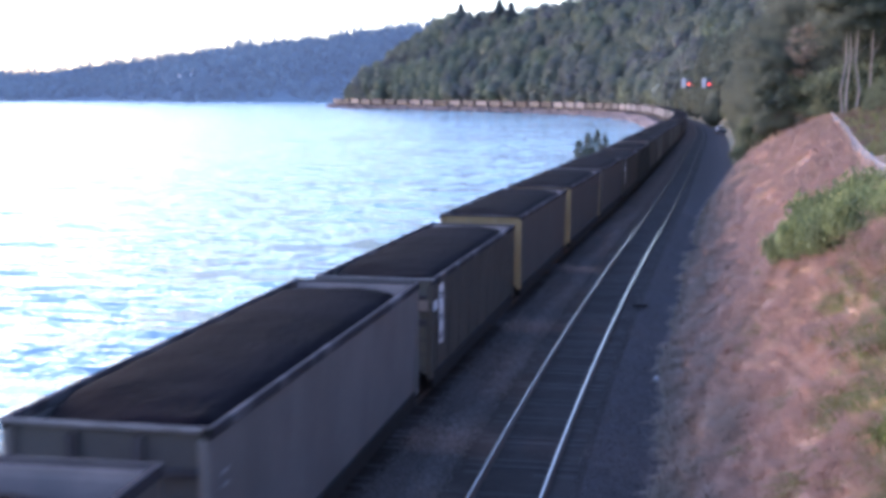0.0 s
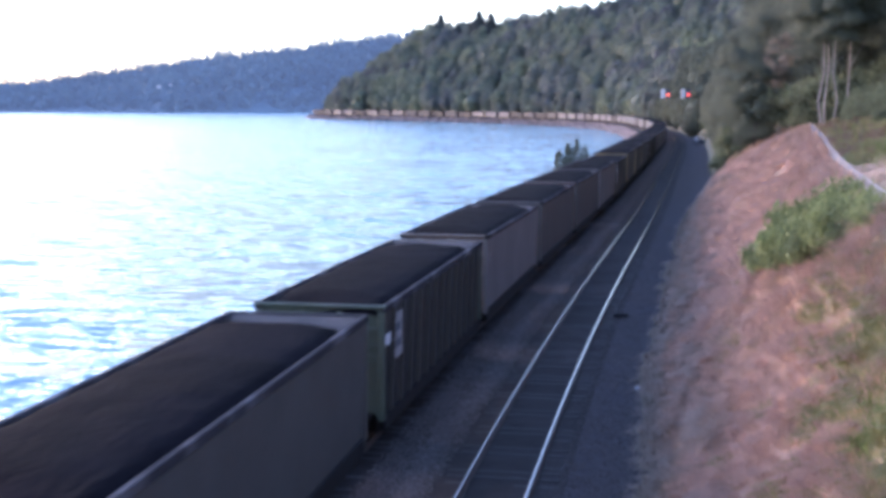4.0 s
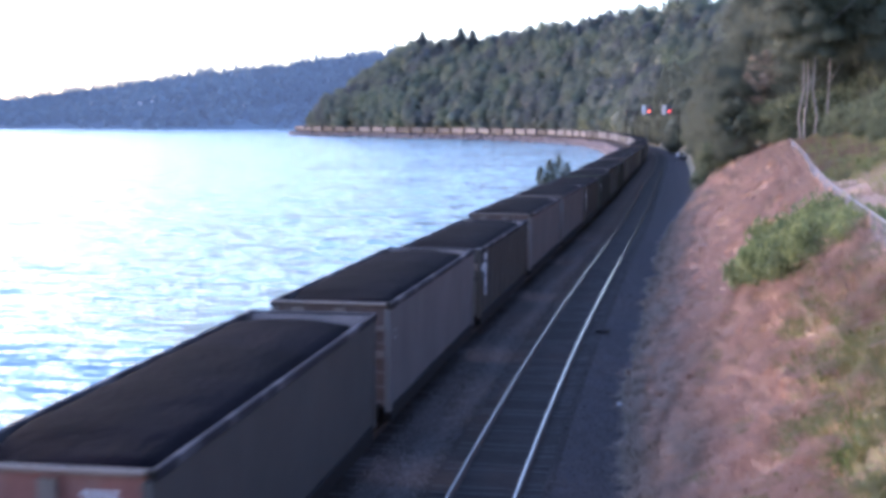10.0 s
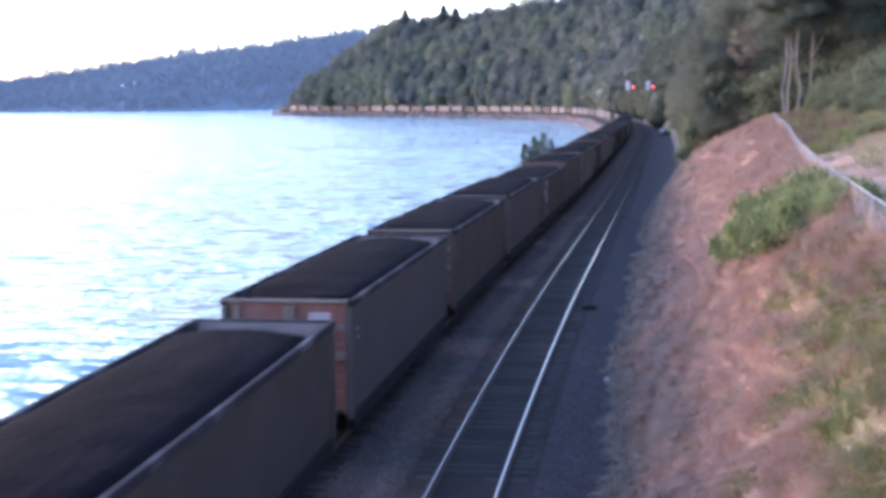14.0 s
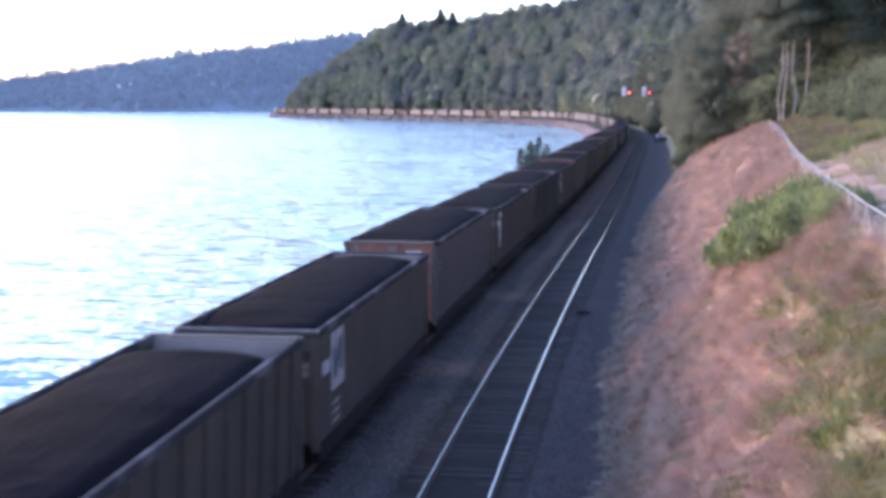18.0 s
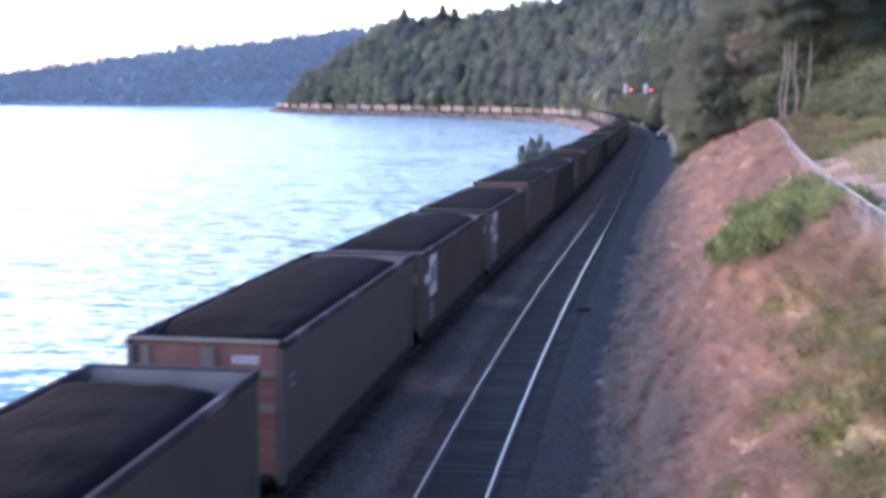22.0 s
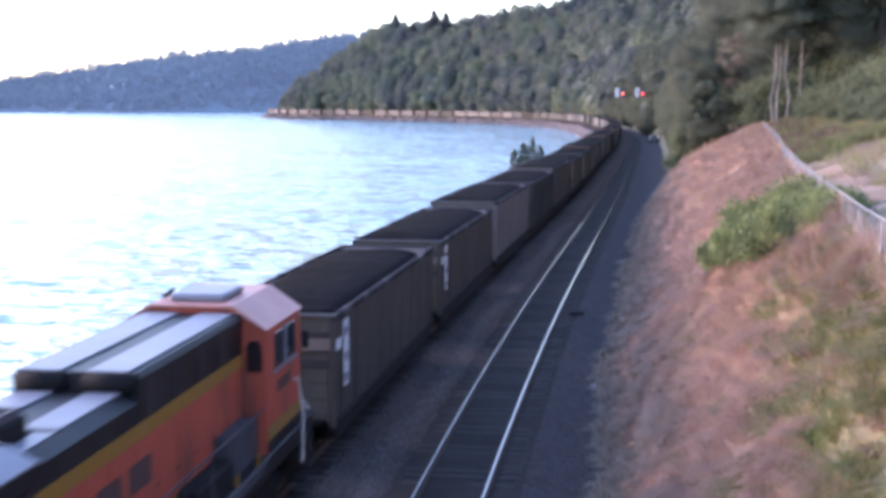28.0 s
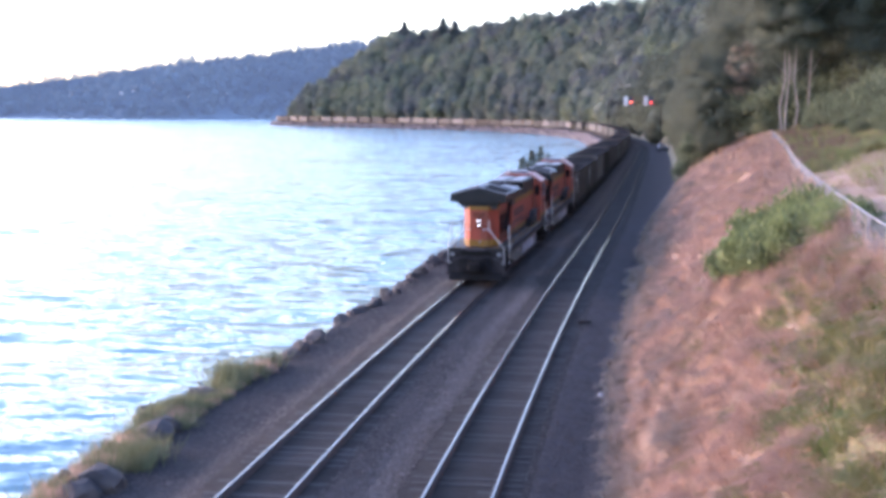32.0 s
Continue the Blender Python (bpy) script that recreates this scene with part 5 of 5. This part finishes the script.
def tussocks(name, mat, n, s_range, u_range, seed, height, spread, label, keep=None, blades=44):
    """Fluffy tufts whose long blades fan out and droop; u runs from the foot of the bank to its ridge."""
    rng = np.random.default_rng(seed)
    ss = s_range[0] + (s_range[1] - s_range[0]) * rng.random(n) ** 1.6
    uu = rng.uniform(*u_range, n)
    base, dist = [], []
    for s, u in zip(ss.tolist(), uu.tolist()):
        if keep and rng.random() > keep(s, u):
            continue
        f, r = float(foot(s)), float(ridge(s))
        base.append(place(s, f + u * (r - f), -0.05)[:])
        dist.append(s)
    g = rng.uniform(0.6, 1.35, len(base))
    p, s, g = np.repeat(np.array(base), blades, 0), np.repeat(np.array(dist), blades), np.repeat(g, blades)
    m = len(p)
    a = rng.uniform(0, 6.283, m)
    out = np.stack([np.cos(a), np.sin(a), np.zeros(m)], 1)
    reach = rng.random(m) ** 0.7 * spread * g
    h = height * g * rng.uniform(0.55, 1.15, m) * (1.1 - 0.5 * reach / (spread * g))
    p = p + out * (reach * 0.35)[:, None]
    mid = p + out * (reach * 0.45)[:, None] + np.array([-0.12, -0.05, 0.75]) * h[:, None]
    tip = p + out * (reach * 1.15)[:, None] + np.array([-0.4, -0.12, 0.78]) * h[:, None] + np.array([0, 0, -0.25]) * reach[:, None]
    w = np.stack([-np.sin(a), np.cos(a), np.zeros(m)], 1) * (0.006 + 0.00022 * s)[:, None]
    v = np.stack([p - w, p + w, mid - w, mid + w, tip], 1).reshape(-1, 3)
    k = (np.arange(m) * 5)[:, None]
    f = np.concatenate([k + np.array([0, 1, 3]), k + np.array([0, 3, 2]), k + np.array([2, 3, 4])])
    return tagged(new(name, raw_mesh(name, v, f, M[mat])), label, "grass", kind="stuff")


def bush(name, rng, radius, height, clumps, leaves, leaf, label, mat="bush"):
    b = tagged(new(name), label, "bush")
    for k in range(4):
        a = rng.uniform(0, 6.283)
        part("stem", cylinder(bmesh.new(), (0, 0, -0.2), (radius * 0.6 * math.cos(a), radius * 0.6 * math.sin(a), height * rng.uniform(0.5, 0.85)), 0.03, 0.01, 5), M["bark"], b)
    pts, ways = crown_points(rng, 0.05, height, radius, clumps, leaves)
    v, f = leaf_quads(rng, pts, rng.uniform(0.7, 1.3, len(pts)) * leaf, 2.2, 0.85)
    part("foliage", raw_mesh("foliage", v, f, M[mat]), None, b)
    return b


def bank_bushes():
    rng = np.random.default_rng(31)
    a = bush("bramble_bush", rng, 0.85, 0.72, 44, 150, 0.034, "low leafy green bramble bush on the dry bank")
    first = True
    for s, off, g in ((38.8, 6.5, 0.75), (37.2, 6.7, 1.05), (35.5, 6.8, 0.85), (33.8, 6.95, 1.15), (32.0, 7.05, 0.85), (30.4, 7.15, 1.1), (29.0, 7.3, 0.75), (27.6, 7.4, 0.9), (26.3, 7.55, 0.6), (38.4, 7.0, 0.8), (35.8, 7.35, 1.1), (33.2, 7.55, 0.75), (30.8, 7.75, 0.95), (28.6, 7.9, 0.6), (25.4, 7.6, 0.65), (26.8, 7.9, 0.75), (39.9, 6.75, 0.6)):
        m = at(s, off, float(rng.uniform(0, 360)), g, 0.1)
        tagged(set_tree(a, m, first), group="bramble bushes on the bank")
        first = False
    t = bush("dry_shrub", rng, 0.5, 0.4, 16, 50, 0.03, "small dull olive shrub on the dry bank", "grey_weed")
    first = True
    for s, u, g in ((47, 0.3, 0.8), (62, 0.12, 0.8), (92, 0.3, 1.1), (103, 0.5, 1.2)):
        f, r = float(foot(s)), float(ridge(s))
        tagged(set_tree(t, at(s, f + u * (r - f), float(rng.uniform(0, 360)), g, 0.05), first), group="small shrubs on the bank")
        first = False
    h = bush("hedge_bush", rng, 2.6, 2.6, 60, 170, 0.07, "large rounded olive-green bush behind the fence", "hedge")
    first = True
    for s, off, g in ((62, 22, 1.0), (70, 21, 1.15), (78, 22, 1.1), (86, 22, 1.2), (94, 21.5, 1.0), (58, 27, 1.3), (72, 28, 1.4), (88, 28, 1.4), (102, 20.5, 1.0), (50, 22, 1.0), (80, 17.5, 0.6), (97, 17, 0.7), (118, 15, 1.3), (120, 18.5, 1.4), (117, 21, 1.4), (124, 13.5, 1.2), (66, 17.5, 0.6), (72, 18.2, 0.8), (86, 18.0, 0.75), (91, 16.8, 0.55), (104, 16.5, 0.7), (75, 15.5, 0.4), (60, 18.5, 0.7), (64, 15.8, 0.42), (70, 16.4, 0.6), (56, 16.6, 0.5), (79, 16.2, 0.5), (84, 15.6, 0.4), (90, 18.6, 0.95), (77, 19.2, 0.9), (68, 19.4, 0.95), (100, 15.4, 0.5), (95, 19, 0.9), (113, 24, 1.4), (108, 26, 1.4), (126, 17, 1.4)):
        tagged(set_tree(h, at(s, off, float(rng.uniform(0, 360)), g, 0.2), first), group="bushes behind the fence")
        first = False


def special_trees():
    rng = np.random.default_rng(41)
    a = tree("white_alder", rng, 17, 3.0, 7.0, 70, 420, 0.075, "slender pale-barked alder at the end of the fence", "tree", bark="pale_bark", r=0.11, lean=0.03, limbs=4)
    first = True
    for s, off, turn, g in ((110, 13.4, 0, 1.0), (111, 14.0, 80, 1.1), (109, 14.5, 200, 0.95), (112, 15.7, 300, 1.05)):
        tagged(set_tree(a, at(s, off, turn, g), first), group="pale alders by the fence")
        first = False
    m = tree("dry_tree", rng, 9.5, 2.0, 0.8, 40, 260, 0.06, "half-dead tree with tan bleached foliage", "tree", mat="tan_leaf", bark="pale_bark", r=0.12)
    m.matrix_basis = at(130, 11.4, 0, 1.0)
    # the small tree on the shore beyond the train
    t = tagged(new("shore_tree"), "small ragged tree with upright plumes on the shore rocks", "tree")
    trunk(t, rng, 4.0, 0.09, M["bark"], 0.0, 6, 0.35)
    pts = []
    for x, z0, z1, w in ((-1.2, 1.5, 5.6, 0.8), (-0.4, 1.5, 6.4, 0.8), (0.4, 1.5, 6.9, 0.85), (1.1, 1.5, 6.1, 0.8), (0.0, 0.8, 4.8, 1.5), (1.7, 1.5, 4.9, 0.7)):
        q = rng.uniform(0, 1, 420)
        g, k = rng.uniform(0, 6.283, 420), rng.uniform(0.3, 1.1, 420) * w * np.sin(np.pi * (0.15 + 0.8 * q))
        pts.append(np.stack([x + k * np.cos(g) + 0.3 * x * q, k * np.sin(g), z0 + (z1 - z0) * q], 1))
    pts = np.concatenate(pts)
    v, f = leaf_quads(rng, pts, rng.uniform(0.1, 0.19, len(pts)), 1.6, 0.6)
    part("crown", raw_mesh("crown", v, f, M["leaf"]), None, t)
    t.matrix_basis = pose(*place(150, -10.4, -0.3))
    w = tree("edge_shrub", rng, 3.4, 1.5, 0.4, 34, 150, 0.065, "dull olive-green shrub at the edge of the woods", "bush", mat="hedge", r=0.05)
    first = True
    for s, off in ((165, 8.0), (172, 8.6), (150, 8.2), (186, 8.4), (142, 7.4), (134, 6.8), (128, 6.9), (158, 7.4), (179, 7.6), (195, 7.7), (205, 7.6), (137, 8.6), (146, 9.2), (124, 5.6), (131, 5.9), (139, 6.2), (147, 6.4), (156, 6.6), (164, 6.6), (174, 6.5), (184, 6.5), (194, 6.5), (206, 6.5), (218, 6.5), (230, 6.6), (243, 6.6), (257, 6.6), (270, 6.7), (283, 6.8), (300, 6.8), (315, 6.8), (328, 6.8), (340, 6.9), (352, 6.9), (365, 7.0), (378, 7.0), (392, 7.0), (407, 7.0), (424, 7.2)):
        tagged(set_tree(w, at(s, off, s * 7, 0.55 if off < 6.9 else 1.0), first), group="shrubs at the wood's edge")
        first = False


def wire_fence():
    f = tagged(new("wire_fence"), "galvanised wire mesh fence along the top of the bank", "fence")
    post = mesh_of("post", cylinder(bmesh.new(), (0, 0, -0.5), (0, 0, 0.64), 0.026, n=8), M["fence"])
    top = []
    for s in np.arange(14, 102, 2.6):
        x, y, _ = along(float(s), float(np.interp(s, [14, 20, 31, 65, 102], [7.0, 7.3, 8.0, 10.3, 12.0])))
        p = Vector((float(x), float(y), ridge_z(s) + 0.02 + 0.05 * noise.noise((s * 0.3, 0, 0))))
        o = new("post", post)
        o.parent, o.matrix_basis = f, pose(*p)
        top.append(p)
    for p, q in zip(top, top[1:]):
        part("top_rail", cylinder(bmesh.new(), p + Vector((0, 0, 0.62)), q + Vector((0, 0, 0.62)), 0.018, n=6), M["fence"], f)
        part("bottom_wire", cylinder(bmesh.new(), p + Vector((0, 0, 0.12)), q + Vector((0, 0, 0.12)), 0.006, n=4), M["fence"], f)
    bm = bmesh.new()
    for p, q in zip(top, top[1:]):
        n = 9 if p.y < 45 else 4
        for k in range(n):
            a, b = p.lerp(q, k / n), p.lerp(q, (k + 1) / n)
            cylinder(bm, a + Vector((0, 0, 0.12)), b + Vector((0, 0, 0.61)), 0.0042, n=3)
            cylinder(bm, b + Vector((0, 0, 0.12)), a + Vector((0, 0, 0.61)), 0.0042, n=3)
    tagged(part("wire_mesh", bm, M["fence"], f), kind="stuff")


def signal_bridge():
    s = 322.0
    g = tagged(new("signal_bridge"), "steel railway signal bridge with lit red signals", "railway signal")
    g.matrix_basis = on_line(s, 0, 1.6)
    for x in (-8.0, 4.6):
        part("mast", cylinder(bmesh.new(), (x, 0, -2.2), (x, 0, 9.6), 0.1, 0.08, 8), M["under"], g)
    bm = boxes((-8.0, 4.6, -0.3, -0.2, 8.3, 8.4), (-8.0, 4.6, 0.2, 0.3, 8.3, 8.4), (-8.0, 4.6, -0.3, -0.2, 9.0, 9.1), (-8.0, 4.6, 0.2, 0.3, 9.0, 9.1))
    for k in range(12):
        x = -8.0 + k * 1.05
        cylinder(bm, (x, -0.25, 8.35), (x + 1.05, -0.25, 9.05), 0.04, n=5)
    part("truss", bm, M["under"], g)
    for x, lamp in ((-2.6, "amber_lamp"), (2.2, "red_lamp")):
        h = part("signal_head", soft_box(x - 0.55, x + 0.55, -0.62, -0.5, 8.1, 10.3, 0.1, 2), M["ink"], g)
        part("backing", soft_box(x - 1.75, x - 0.75, -0.55, -0.4, 8.2, 10.4, 0.05, 1), M["white"], h, "pale equipment case beside the signal")
        part("lens", cylinder(bmesh.new(), (x, -0.7, 9.0), (x, -0.62, 9.0), 0.32, n=16), M[lamp], h, "lit red lens")


def parked_truck():
    t = tagged(new("pickup_truck"), "dark service pickup truck with a white cab parked beside the track", "truck")
    t.matrix_basis = on_line(292, 4.4, -0.42) @ pose(0, 0, 0, 0, 0, 8)
    part("body", soft_box(-0.95, 0.95, -2.7, 2.7, 0.45, 1.05, 0.1, 2), M["ink"], t)
    part("cab", prism([(-0.2, 1.05), (0.0, 1.75), (1.3, 1.78), (1.9, 1.05)], -0.85, 0.85, "x"), M["white"], t)
    part("rear_window", boxes((-0.7, 0.7, -0.17, -0.12, 1.2, 1.65)), M["glass"], t)
    part("bed", boxes((-0.8, 0.8, -2.6, -0.25, 1.0, 1.07)), M["ink"], t)
    part("tailgate", soft_box(-0.85, 0.85, -2.74, -2.66, 0.6, 1.1, 0.02, 1), M["ink"], t)
    for x in (-0.9, 0.9):
        part("tail_lamp", boxes((x - 0.06, x + 0.06, -2.75, -2.7, 0.8, 1.05)), M["car_rust"], t)
        for y in (-1.75, 1.75):
            w = part("wheel", cylinder(bmesh.new(), (x - 0.12, y, 0.38), (x + 0.12, y, 0.38), 0.38, n=16), M["under"], t)
            part("rim", cylinder(bmesh.new(), (x - 0.125, y, 0.38), (x + 0.125, y, 0.38), 0.2, n=12), M["tank"], w)


def shore_plants():
    """Tufts of reed grass and weeds among the shore rocks."""
    rng = np.random.default_rng(51)

    def tuft(name, label, mat, blades, h, spread):
        t = np.arange(blades)
        a = rng.uniform(0, 6.283, blades)
        p = np.stack([rng.normal(size=blades) * spread, rng.normal(size=blades) * spread, np.full(blades, -0.1)], 1)
        hh = h * rng.uniform(0.5, 1.1, blades)
        d = np.stack([0.28 * rng.normal(size=blades) * hh, 0.28 * rng.normal(size=blades) * hh, hh], 1)
        w = np.stack([np.cos(a), np.sin(a), 0 * a], 1) * 0.015
        v = np.stack([p - w, p + w, p + d * 0.6 + w, p + d * 0.6 - w, p + d], 1).reshape(-1, 3)
        k = (t * 5)[:, None]
        f = np.concatenate([k + np.array([0, 1, 2]), k + np.array([0, 2, 3]), k + np.array([3, 2, 4])])
        return tagged(new(name, raw_mesh(name, v, f, M[mat])), label, "grass")
    a = tuft("reed_tuft", "tuft of pale green grass among the shore rocks", "reed", 260, 1.15, 0.42)
    b = tuft("weed_tuft", "tuft of reddish-tan dry weeds among the shore rocks", "dry", 280, 0.7, 0.4)
    firsts = {a: True, b: True}
    spots = []
    for k, s in enumerate(np.arange(33.6, 42.2, 0.42).tolist()):
        w = noise.noise((s, 0, 0))
        spots.append((s, -9.5 - 0.6 * w - 0.35 * min(1, max(0, 40 - s)), a, 0.4 + 0.3 * abs(noise.noise((s * 0.7, 3, 0)))))
        spots.append((s + 0.2, -9.0 + 0.3 * w, b if k % 3 == 0 else a, 0.3 + 0.2 * abs(w)))
    for k, s in enumerate(np.arange(26.5, 36.5, 0.4).tolist()):
        w = noise.noise((s, 1, 0))
        spots.append((s, -10.2 + 0.5 * w, b, 0.5 + 0.3 * abs(noise.noise((s * 0.7, 5, 0)))))
        spots.append((s + 0.15, -9.5 + 0.6 * w, a if k % 4 == 0 else b, 0.5 + 0.35 * abs(w)))
    spots += [(41.3, -9.6, a, 0.95), (41.7, -9.5, a, 0.8), (40.6, -9.3, a, 0.7), (42.6, -9.0, b, 0.7), (43.4, -8.9, a, 0.6), (31.3, -8.6, a, 0.7), (30.8, -8.7, a, 0.65), (30.4, -8.5, a, 0.55)]
    for s, off, ob, g in spots:
        tagged(set_tree(ob, at(s, off, float(rng.uniform(0, 360)), g, 0.0), firsts[ob]), group="tufts on the shore")
        firsts[ob] = False


def ballast_stones():
    """Loose stones on the roadbed, and a paler, weedy strip between the tracks."""
    rng = np.random.default_rng(61)
    oct_v = np.array([(1, 0, 0), (0, 1, 0), (-1, 0, 0), (0, -1, 0), (0, 0, 0.8), (0, 0, -0.6)], float)
    oct_f = np.array([(0, 1, 4), (1, 2, 4), (2, 3, 4), (3, 0, 4), (1, 0, 5), (2, 1, 5), (3, 2, 5), (0, 3, 5)])

    def strew(name, mat, label, n, s, off, small, large):
        p = np.array([place(float(a), float(b), 0.0)[:] for a, b in zip(s, off)])
        sc = rng.uniform(small, large, (n, 1, 1))
        v = p[:, None] + oct_v[None] * sc * rng.uniform(0.7, 1.3, (n, 6, 1))
        f = oct_f[None] + (np.arange(n) * 6)[:, None, None]
        tagged(new(name, raw_mesh(name, v.reshape(-1, 3), f.reshape(-1, 3), M[mat])), label, "stones", kind="stuff")
    n = 34000
    s = 20 + 75 * rng.random(n) ** 1.8
    pick = rng.random(n)
    off = np.where(pick < 0.4, rng.uniform(-3.2, -1.4, n), np.where(pick < 0.7, rng.uniform(-9.2, -5.9, n), rng.uniform(1.3, 3.7, n)))
    strew("ballast_stones", "stone", "loose grey ballast stones on the roadbed", n, s, off, 0.018, 0.045)
    n = 12000
    s = 20 + 75 * rng.random(n) ** 1.6
    off = -1.95 + 0.16 * np.sin(s * 0.35) + rng.normal(0, 0.2, n)
    strew("pale_ballast", "tan_stone", "pale tan stones strewn between the tracks", n, s, off, 0.02, 0.05)


def small_things():
    # a short dark tie end and a pale stone beside the track
    p = place(52.5, 1.5, 0.12)
    t = new("loose_tie", mesh_of("loose_tie", soft_box(-0.28, 0.28, -0.09, 0.09, -0.08, 0.06, 0.015, 1), M["tie"]))
    t.matrix_basis = pose(*p, 0, 0, 4)
    tagged(t, "short dark piece of tie lying beside the track", "wood")
    bm = bmesh.new()
    bmesh.ops.create_icosphere(bm, subdivisions=2, radius=0.085)
    for v in bm.verts:
        v.co *= 1 + 0.35 * noise.noise(v.co * 9)
    o = new("pale_stone", mesh_of("pale_stone", bm, M["white"]))
    o.location = place(40.2, 2.7, 0.05)
    tagged(o, "pale stone lying at the foot of the bank", "stone")
    # a dark mooring float far out on the water
    b = tagged(new("mooring_buoy"), "small dark mooring buoy on the water", "buoy")
    part("float", cylinder(bmesh.new(), (0, 0, -0.3), (0, 0, 0.5), 0.5, 0.45, 14), M["ink"], b)
    part("mast", cylinder(bmesh.new(), (0, 0, 0.5), (0, 0, 1.1), 0.08, n=8), M["ink"], b)
    b.location = (-222, 503, WATER_Z)
    # houses among the trees across the bay
    for a, d, z in ((-21.4, 1600, 28), (-20.9, 1610, 30), (-17.0, 1600, 28)):
        h = tagged(new("far_house"), "small white house among the trees across the bay", "house", "houses across the bay")
        h.matrix_basis = pose(d * math.sin(radians(a)), d * math.cos(radians(a)), z, 0, 0, -a)
        part("wall", boxes((-1.7, 1.7, -2, 2, -3, 0.6)), M["white"], h)
        part("roof", prism([(-2, 0.6), (2, 0.6), (0, 1.8)], -2.3, 2.3), M["tank"], h)


# ---- assemble ----
far_hill()
near_woods()
far_woods()
skyline_conifers()
riprap()
grass("dry_grass", "dry", 125000, (10, 135), (0.0, 1.1), 1, 0.15, "dry pinkish grass covering the steep bank", lambda s, u: 1 - greenness(s, u), 6)
grass("green_grass", "green_grass", 52000, (10, 135), (0.3, 1.1), 2, 0.22, "half-green grass on the upper bank", greenness, 6)
grass("fence_grass", "dry", 6000, (13, 48), (0.95, 1.08), 8, 0.4, "tall dry grass along the fence", None, 5)
grass("slope_grass", "dry", 6000, (-8, 10), (0.0, 1.1), 9, 0.15, "dry grass on the bank below the bridge", None, 6)
tussocks("dry_tussocks", "dry", 7600, (11, 118), (-0.02, 1.02), 10, 0.3, 0.4, "fluffy tussocks of dry pinkish grass on the bank", lambda s, u: (0.75 + 0.6 * noise.noise((s * 0.3, u * 4, 21))) * (1 - 0.75 * greenness(s, u)) * min(1.0, 0.3 + 2.2 * max(u, 0)) * float(np.interp(s, [48, 70], [1, 0.7])))
tussocks("grey_tussocks", "grey_weed", 5200, (12, 118), (-0.1, 0.5), 11, 0.34, 0.42, "grey-olive tussocks low on the bank", lambda s, u: float(np.clip(0.8 - 2.5 * max(u, 0) + 0.9 * noise.noise((s * 0.3, u * 5, 31)), 0, 1)))
tussocks("green_tussocks", "green_grass", 1500, (11, 45), (0.3, 1.05), 14, 0.36, 0.32, "half-green tussocks high on the bank", greenness)
tussocks("fence_tussocks", "dry", 480, (20, 100), (0.85, 1.05), 15, 0.5, 0.35, "tall tan grass tufts below the fence")
tussocks("red_tussocks", "red_weed", 520, (54, 112), (1.12, 1.6), 16, 0.6, 0.5, "reddish weed clumps in the meadow behind the fence", lambda s, u: float(np.clip(0.5 + 1.4 * noise.noise((s * 0.11, u * 3, 61)), 0, 1)))
tussocks("meadow_tussocks", "green_grass", 520, (48, 112), (1.12, 1.7), 17, 0.6, 0.5, "green weed clumps in the meadow behind the fence", lambda s, u: float(np.clip(0.5 - 1.4 * noise.noise((s * 0.11, u * 3, 61)), 0, 1)))
grass("meadow_grass", "green_grass", 66000, (30, 125), (1.1, 2.9), 3, 0.6, "half-green meadow grass behind the fence", greenness, 5, 1.6)
grass("dry_meadow_grass", "grey_weed", 8000, (20, 60), (1.1, 2.6), 4, 0.3, "dry meadow grass behind the fence", lambda s, u: 1 - greenness(s, u), 5, 1.6)
grass("red_meadow_weeds", "red_weed", 22000, (52, 125), (1.1, 2.7), 6, 0.6, "reddish weeds in the meadow behind the fence", lambda s, u: 1 - greenness(s, u), 5, 1.6)
grass("foot_weeds", "grey_weed", 9000, (12, 135), (-0.07, 0.12), 5, 0.34, "dull grey-olive weeds along the foot of the bank", lambda s, u: max(0.0, 0.5 + 1.2 * noise.noise((s * 0.4, 0, 4))))
bank_bushes()
special_trees()
wire_fence()
shore_plants()
signal_bridge()
parked_truck()
ballast_stones()
small_things()
make_train()
make_locos()
track("track_right", 0.0, "empty railway track with polished rails on dark wooden ties")
track("track_left", -SPACING, "railway track by the water on dark wooden ties")


def motions():
    for thing, s0 in TRAIN:
        rows = []
        for t in range(0, 33):
            s = s0 + SPEED * t + float(np.interp(t, [0, 6, 10, 14, 22, 25, 28], [0.95, -0.05, -0.9, -1.1, -1.05, -0.45, 0]))
            rows.append((t, on_line(s, -SPACING)))
        walk(thing, rows)
    walk(sea, [(t, pose(0.5 * t, -0.9 * t, WATER_Z)) for t in range(0, 33, 4)])


motions()
